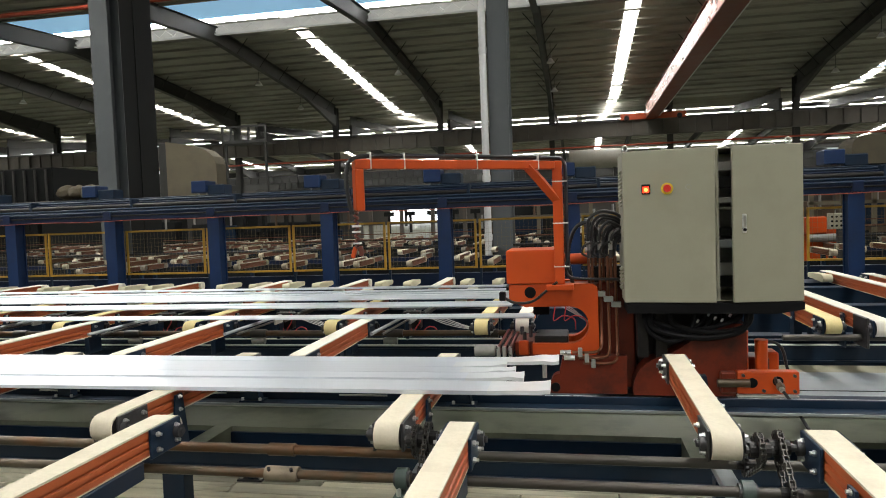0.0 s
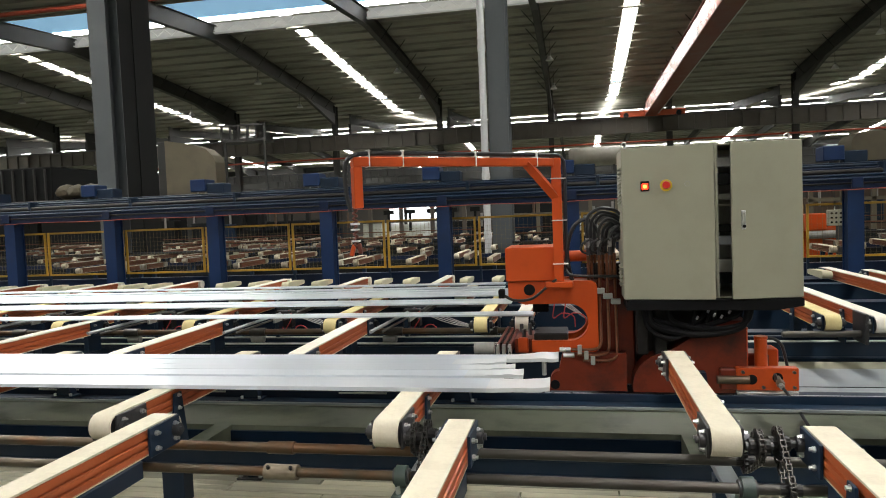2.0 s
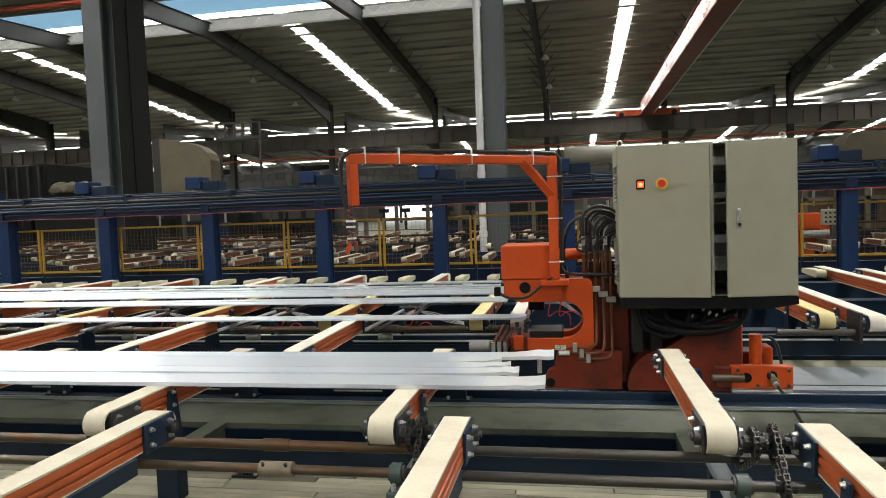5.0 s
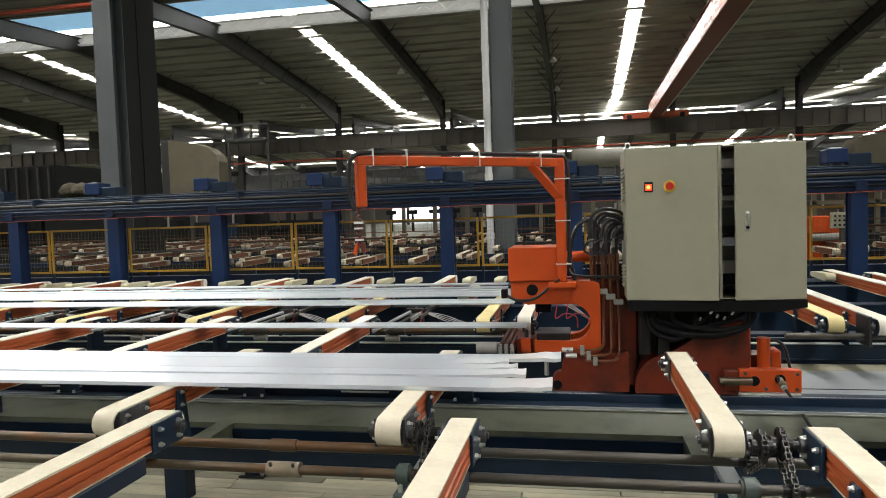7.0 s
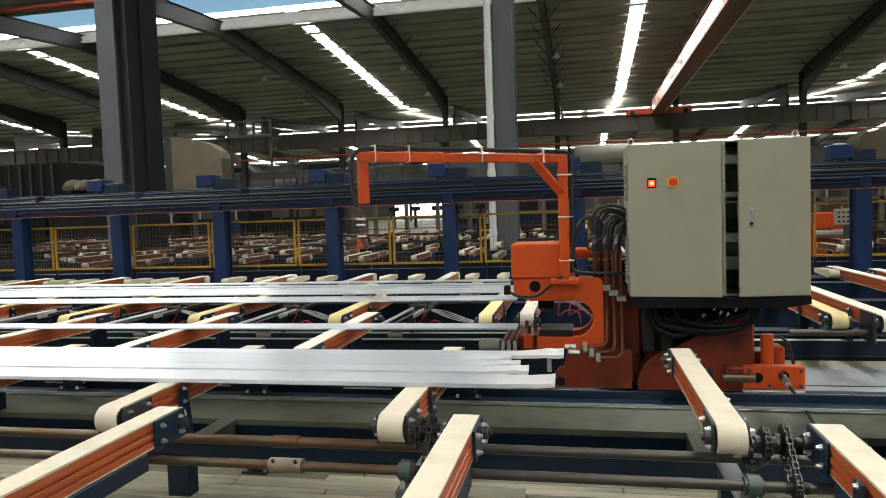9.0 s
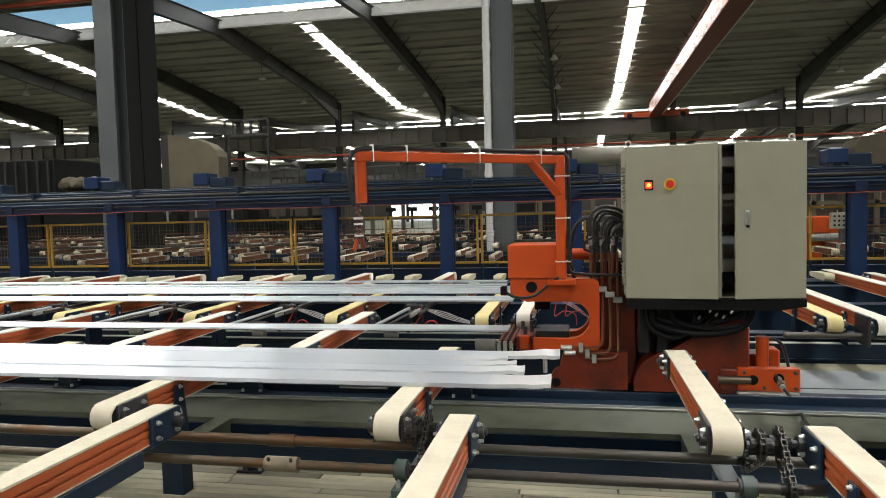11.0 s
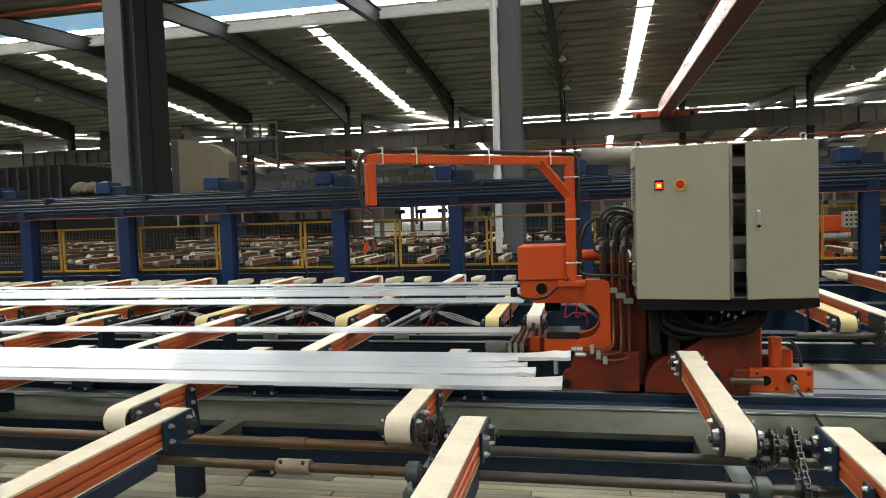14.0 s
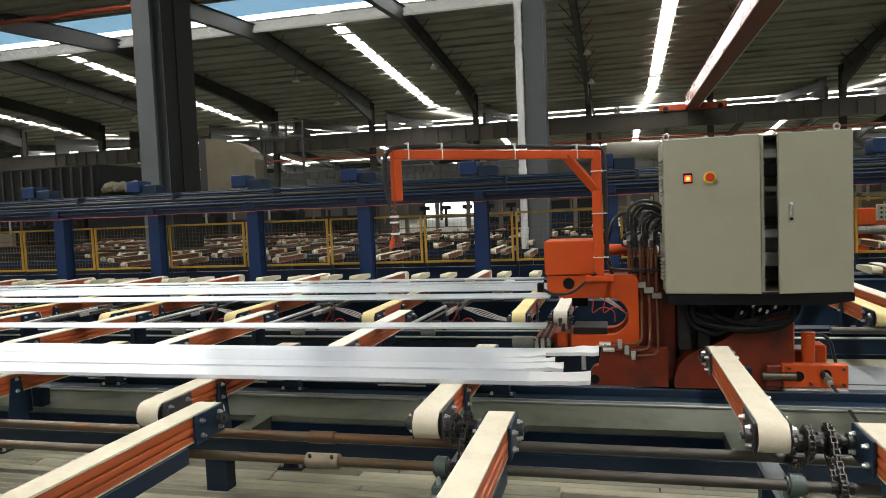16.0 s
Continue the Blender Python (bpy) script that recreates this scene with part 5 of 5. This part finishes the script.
def gantry():
    t = group("puller_gantry", "navy blue steel gantry with pipes above the fence", "gantry")
    z = H
    for x in GANTRY_POSTS:
        bm = BM()
        box(bm, x - 0.085, x + 0.085, 8.58, 8.60, 0, z + 0.10)
        box(bm, x - 0.085, x + 0.085, 8.74, 8.76, 0, z + 0.10)
        box(bm, x - 0.07, x + 0.07, 8.60, 8.74, 0, z + 0.10)
        part("post", bm, BLUE, t)
    part("beam", box(BM(), -22, 10, 8.56, 8.78, z + 0.10, z + 0.235, 0.004), BEAM, t)
    part("beam", box(BM(), -22, 10, 8.80, 8.98, z + 0.26, z + 0.335, 0.004), BEAM, t)
    part("beam", box(BM(), -22, 10, 9.6, 9.8, z + 0.22, z + 0.34, 0.004), NAVY, t)
    part("pipe", cyl(BM(), (-22, 8.66, z + 0.30), (10, 8.66, z + 0.30), 0.032, 12), GREASE, t, smooth=True)
    part("pipe", cyl(BM(), (-22, 8.80, z + 0.375), (10, 8.80, z + 0.375), 0.020, 12), NAVY, t, smooth=True)
    for yy, zz, r, mt in ((8.535, 0.215, 0.014, NAVY), (8.54, 0.165, 0.010, GREASE), (8.58, 0.258, 0.016, NAVY), (8.72, 0.345, 0.012, BEAM), (8.70, 0.40, 0.009, NAVY)):
        part("pipe", cyl(BM(), (-22, yy, z + zz), (10, yy, z + zz), r, 8), mt, t, smooth=True)
    for x in GANTRY_POSTS:
        part("clamp", box(BM(), x - 0.06, x + 0.06, 8.52, 8.559, z + 0.11, z + 0.23, 0.004), BEAM, t)
        part("pipe_stand", box(BM(), x + 0.3, x + 0.34, 8.62, 8.78, z + 0.236, z + 0.40, 0.003), NAVY, t)
    pts = []
    for k in range(129):
        x = -22 + 0.25 * k
        pts.append((x, 8.515, z + 0.095 + 0.006 * math.sin(x * 4.0)))
    part("red_cable", tube(BM(), pts, 0.0045, 5), SPRINK, t, "thin red cable", smooth=True)
    for x in (-16.5, -14.7, -12.6, -10.6, -8.7, -6.8, -5.06, -3.38, -1.72, 0.0, 1.6, 3.1, 4.8):
        m = group("drive_unit", "blue motor box with bracket on the gantry beam", "motor box", pose(x, 8.95, z + 0.335), "drive units")
        part("housing", box(BM(), -0.25, -0.02, -0.14, 0.14, 0.11, 0.28, 0.01), BLUE, m)
        part("side_box", box(BM(), -0.018, 0.24, -0.10, 0.12, 0.08, 0.22, 0.01), NAVY, m)
        for dx in (-0.18, -0.06, 0.08):
            part("stand", cyl(BM(), (dx, -0.06, 0.0), (dx, -0.06, 0.11), 0.012, 8), CLAMP, m)
            part("stand_nut", cyl(BM(), (dx, -0.06, 0.05), (dx, -0.06, 0.066), 0.022, 6), CLAMP, m)


gantry()


def fence():
    xs = (-13.8, -12.5, -11.25, -10.0, -8.75, -7.47, -6.22, -4.99, -3.74, -2.43, -1.24, 0.03, 1.3, 2.57, 3.84, 5.1)
    z0, z1 = H - 0.69, H - 0.05
    for a, b in zip([1.03 * x for x in xs], [1.03 * x for x in xs[1:]]):
        t = group("fence_panel", "yellow tube fence panel filled with thin wire mesh", "fence panel", pose(a, 8.84, 0), "fence panels")
        w = b - a
        for x in (0.03, w - 0.03):
            part("upright", box(BM(), x - 0.014, x + 0.014, -0.014, 0.014, z0, z1, 0.003), YELLOW, t)
        for zz in (z0 + 0.014, z1 - 0.014):
            part("rail", box(BM(), 0.044, w - 0.044, -0.013, 0.013, zz - 0.013, zz + 0.013, 0.003), YELLOW, t)
        bm = BM()
        n = int((w - 0.1) / 0.055)
        for k in range(n):
            x = 0.05 + (w - 0.1) * (k + 0.5) / n
            box(bm, x - 0.001, x + 0.001, -0.001, 0.001, z0 + 0.02, z1 - 0.02)
        for k in range(9):
            zz = z0 + 0.05 + 0.058 * k
            box(bm, 0.044, w - 0.044, 0.001, 0.003, zz - 0.001, zz + 0.001)
        part("wire_mesh", bm, WIRE, t)
        part("foot", box(BM(), 0.016, 0.044, -0.012, 0.012, 0.0, z0), NAVY, t)


fence()


# ---- overhead crane, lamps and pipes ----
def crane():
    t = group("bridge_crane", "orange-red single girder bridge crane running under the roof", "crane")
    z = H
    skew = pose(5.08, 25.0, z, 0, 0, -0.5)
    y0, y1 = -10.0, 30.3
    for nm, b, mt in (("girder", box(BM(), 0.0, 0.74, y0, y1, 6.95, 7.85, 0.02), CRANE_LIT_GLOSS),
                      ("girder_flange", box(BM(), -0.03, 0.83, y0, y1, 6.88, 6.945, 0.01), CRANE),
                      ("top_flange", box(BM(), -0.05, 0.75, y0, y1, 7.855, 7.92, 0.01), CRANE),
                      ("power_rail", box(BM(), 0.835, 0.90, y0, y1 - 0.8, 6.89, 6.97, 0.01), WHITE)):
        part(nm, b, mt, t).matrix_basis = skew
    for y in (15.0, 55.35):
        part("end_truck", box(BM(), 3.45, 8.3, y, y + 0.5, z + 6.86, z + 7.30, 0.03), TRUCK, t)
        part("wheel", cyl(BM(), (3.9, y - 0.1, z + 6.98), (3.9, y + 0.3, z + 6.98), 0.2, 16), GREASE, t)
        part("wheel", cyl(BM(), (7.8, y - 0.1, z + 6.98), (7.8, y + 0.3, z + 6.98), 0.2, 16), GREASE, t)
    part("drive", box(BM(), 6.3, 7.0, 54.6, 55.3, z + 7.4, z + 7.8, 0.05), GREASE, t)


# girder face: lighter, glossier copy of the crane red, for its bright reflections
CRANE_LIT_GLOSS = mat("crane_gloss_paint", (0.42, 0.10, 0.045), 0.29, vary=0.25, scale=2.2, spec=0.55, coat=0.2, rvar=0.12)
TRUCK = mat("end_truck_orange_paint", (0.52, 0.085, 0.022), 0.45, vary=0.15, scale=1.5)
CRANE = mat("crane_red_paint", (0.20, 0.042, 0.018), 0.5, vary=0.15, scale=1.5, dirt=(0.2, 0.04, 0.02), dirt_amount=0.5, dirt_scale=0.6, spec=0.25)
crane()


def high_bay():
    t = group("high_bay_lamp", "unlit grey metal bell lamp hanging from the roof", "lamp", pose(0, 0, 0), "high bay lamps")
    bm = BM()
    cyl(bm, (0, 0, -0.50), (0, 0, -0.12), 0.36, 18, 0.11)
    part("shade", bm, WHITE, t, smooth=True)
    part("gear_box", cyl(BM(), (0, 0, -0.119), (0, 0, 0.12), 0.10, 12), CLAMP, t, smooth=True)
    part("hanger", cyl(BM(), (0, 0, 0.12), (0, 0, 1.5), 0.02, 6), STEELWORK, t)
    return t


def lamps():
    src = high_bay()
    first = True
    for x in (-1.45, -11.5, -21.5, -31.0, -40.5, 17.7):
        for y in (45.0, 52.3):
            m = pose(x, y, roof_z(y) - 1.0) @ Matrix.Diagonal((0.75, 0.75, 0.75, 1))
            if first:
                src.matrix_basis = m
                first = False
            else:
                copy_thing(src, pose(x, y, roof_z(y) - 1.0))
    # two unseen lit lamps, added over the bars to make their glints
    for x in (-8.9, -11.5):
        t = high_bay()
        tagged(t, "unseen lit grey bell lamp added over the tables for glints")
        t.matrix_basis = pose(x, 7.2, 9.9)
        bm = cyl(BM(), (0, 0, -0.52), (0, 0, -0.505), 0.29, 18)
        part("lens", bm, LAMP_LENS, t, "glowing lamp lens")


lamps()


def pipes():
    for y, z, r, mt, lab in ((23.5, H + 8.4, 0.09, SPRINK, "orange-red sprinkler main under the roof"), (54.8, H + 4.9, 0.07, SPRINK, "dark red pipe under the crane runway")):
        ob = tagged(part("overhead_pipe", cyl(BM(), (-70, y, z), (45, y, z), r, 8), mt, smooth=True), lab, "pipe", kind="structure")


pipes()


# ---- machines beyond the fence ----
PALE_SHEET = mat("pale_sheet", (0.34, 0.32, 0.27), 0.5, vary=0.1, scale=1.0, dirt=(0.2, 0.18, 0.15), dirt_amount=0.5, dirt_scale=0.6)
BROWN = mat("brown_machine_paint", (0.10, 0.065, 0.04), 0.55, vary=0.3, scale=2)


def machines():
    t = group("oven_hood", "beige sheet-metal oven hood with a sloped shoulder", "oven")
    part("hood", prism(BM(), [(-19.3, H + 1.2), (-16.7, H + 1.2), (-16.7, H + 2.85), (-16.85, H + 3.2), (-17.2, H + 3.5), (-17.9, H + 3.75), (-19.3, H + 4.0)], "y", 30.0, 30.9), BEIGE, t)
    part("side_duct", box(BM(), -19.9, -19.4, 30.3, 31.5, 0, H + 4.0, 0.03), STEELWORK, t)
    part("base", box(BM(), -19.35, -16.9, 30.1, 30.8, 0, H + 1.2), DARKM, t)
    t = group("dark_machine", "large dark grey machine housing beyond the fence", "machine")
    part("housing", box(BM(), -33.0, -25.6, 30.0, 34.0, 0, H + 3.1, 0.05), DARKM, t)
    for k in range(12):
        part("rib", box(BM(), -32.8 + 0.62 * k, -32.72 + 0.62 * k, 29.9, 29.999, 0.2, H + 3.0), STEELWORK, t)
    part("ledge", box(BM(), -33.0, -24.0, 29.5, 29.98, H + 1.0, H + 1.4, 0.03), RUNWAY, t)
    t = group("wrapped_pile", "pile of pale wrapped bundles on a machine deck", "bundle")
    rng = random.Random(8)
    for k in range(7):
        bm = BM()
        bmesh.ops.create_icosphere(bm, subdivisions=2, radius=0.55, matrix=Matrix.Translation((-24.4 + 0.62 * k, 29.6, H + 1.75)) @ Matrix.Diagonal((1, 1, 0.6 + 0.2 * rng.random(), 1)))
        for v in bm.verts:
            v.co += Vector((rng.uniform(-1, 1), rng.uniform(-1, 1), rng.uniform(-1, 1))) * 0.05
        part("sack", bm, BEIGE, t)
    part("deck", box(BM(), -25.5, -19.95, 29.0, 31.0, 0, H + 1.35), DARKM, t)
    t = group("steel_platform", "dark steel platform with railing posts above the hood", "platform")
    part("deck", box(BM(), -18.0, -15.5, 33.0, 34.2, H + 4.1, H + 4.25), STEELWORK, t)
    for k in range(6):
        part("railing_post", box(BM(), -18.0 + 0.48 * k, -17.9 + 0.48 * k, 33.0, 33.1, H + 4.25, H + 4.9), STEELWORK, t)
    part("handrail", box(BM(), -18.0, -15.5, 33.0, 33.08, H + 4.9, H + 5.0), STEELWORK, t)
    for x in (-17.9, -15.7):
        part("post", box(BM(), x, x + 0.12, 33.1, 33.22, 0, H + 4.1), STEELWORK, t)
    t = group("storage_tank", "pale grey cylindrical tank lying far behind the tables", "tank")
    part("shell", cyl(BM(), (-0.6, 63.0, 6.2), (3.9, 63.0, 6.2), 0.85, 20), PALE_SHEET, t, smooth=True)
    for x in (0.0, 3.2):
        part("stand", box(BM(), x, x + 0.2, 62.7, 63.3, 0, 5.4), STEELWORK, t)
    t = group("dust_hood", "pale sheet-metal hood with a domed top beyond the fence", "hood")
    part("shell", prism(BM(), [(10.72, 3.1), (10.72, 3.75)] + arc(11.2, 3.75, 0.48, 175, 95, 6) + [(14.2, 4.25), (14.2, 3.1)], "y", 30.0, 31.5), BEIGE, t)
    part("base", box(BM(), 10.8, 14.0, 30.1, 31.4, 0, 3.1), DARKM, t)
    # racks and gantries further back
    rng = random.Random(11)
    for k, (x, y, w, h, mt) in enumerate(((-8, 26, 5, 2.2, RUNWAY), (-2.5, 27, 4, 2.3, BEIGE), (-14, 27, 4, 2.0, DARKM), (2.5, 25, 3, 2.1, RUNWAY), (8, 26, 4, 2.5, BEIGE), (-24, 36, 5, 2.4, DARKM))):
        t = group("storage_rack", "brown-grey steel frame with cross bars far behind the tables", "steel frame", grp="storage racks")
        n = 5
        for i in range(n):
            part("post", box(BM(), x + w * i / (n - 1) - 0.07, x + w * i / (n - 1) + 0.07, y, y + 0.14, 0, h), mt, t)
        for z in (h * 0.62, h):
            part("bar", box(BM(), x - 0.1, x + w + 0.1, y + 0.0, y + 0.16, z, z + 0.12), mt, t)
    for k in range(5):
        x = -19.5 + 2.3 * k
        t = group("far_gantry_post", "dark T-shaped gantry post before the bright gate", "post", grp="far gantry posts")
        part("post", box(BM(), x - 0.12, x + 0.12, 70, 70.3, 0, H + 0.1), DARKM, t)
        part("head", box(BM(), x - 0.5, x + 0.5, 69.9, 70.4, H + 0.1, H + 0.55), DARKM, t)
    rng = random.Random(21)
    x = -44.0
    while x < 16:
        w = rng.uniform(1.2, 3.4)
        y = rng.uniform(26.5, 30.0)
        if not -9.2 < x + w / 2 < -5.2:
            h = rng.uniform(1.25, 2.15)
            t = group("far_machine", "dark oily machine block standing behind the tables", "machine", grp="far machines")
            part("housing", box(BM(), x, x + w, y, y + 1.0, 0, h, 0.04), rng.choice((DARKM, DARKM, STEELWORK, BROWN)), t)
            part("cover", box(BM(), x + 0.15 * w, x + 0.6 * w, y - 0.2, y - 0.002, h * 0.4, h * 0.8, 0.03), rng.choice((BROWN, DARKM, BEIGE, NAVY)), t)
            for k in range(3):
                px = x + w * (0.2 + 0.3 * k)
                part("pipe", cyl(BM(), (px, y - 0.1, h * 0.8), (px, y - 0.1, h + rng.uniform(0.2, 0.9)), 0.05, 8), rng.choice((DARKM, BROWN, CLAMP)), t)
        x += w + rng.uniform(0.0, 0.5)
    # second stretcher with its panel behind the fence
    t = group("rear_stretcher", "orange-red stretcher head on the next table", "stretcher")
    part("body", box(BM(), 3.9, 4.9, 13.2, 13.9, 0.0, H - 0.42, 0.03), ORANGE, t)
    part("arm", box(BM(), 3.9, 4.25, 13.0, 13.18, H - 0.55, H - 0.25, 0.02), ORANGE, t)
    part("cylinder", cyl(BM(), (3.95, 13.05, H - 0.62), (4.4, 13.05, H - 0.62), 0.07, 12), CLAMP, t)
    p = group("control_panel", "pale grey push-button panel on the next table", "control panel", pose(4.33, 12.6, H - 0.46))
    part("panel", box(BM(), -0.19, 0.19, 0, 0.1, 0, 0.27, 0.01), CABINET, p)
    for i in range(5):
        for j in range(3):
            part("button", cyl(BM(), (-0.14 + 0.07 * i, -0.012, 0.06 + 0.075 * j), (-0.14 + 0.07 * i, -0.0002, 0.06 + 0.075 * j), 0.018, 10), BLACK, p)
    part("stand", box(BM(), -0.05, 0.05, 0.02, 0.08, -(H - 0.46), -0.0005), STEELWORK, p)


machines()


def motions():
    # the bar creeps towards the stretcher and a little along its length
    bar_rows = ((0, 0, 4.60), (2.0, 0, 4.58), (3.0, 0, 4.555), (3.8, 0, 4.53), (4.2, 0, 4.47), (5.3, -0.01, 4.32),
                (6.3, -0.02, 4.19), (7.0, -0.03, 4.12), (7.5, -0.045, 4.06), (8.0, -0.06, 4.02), (8.5, -0.075, 3.98),
                (9.2, -0.09, 3.94), (11.3, -0.105, 3.90), (16, -0.105, 3.89))
    walk(MOVING_BAR, [(t, pose(x, y, BELT + 0.0015)) for t, x, y in bar_rows])


motions()
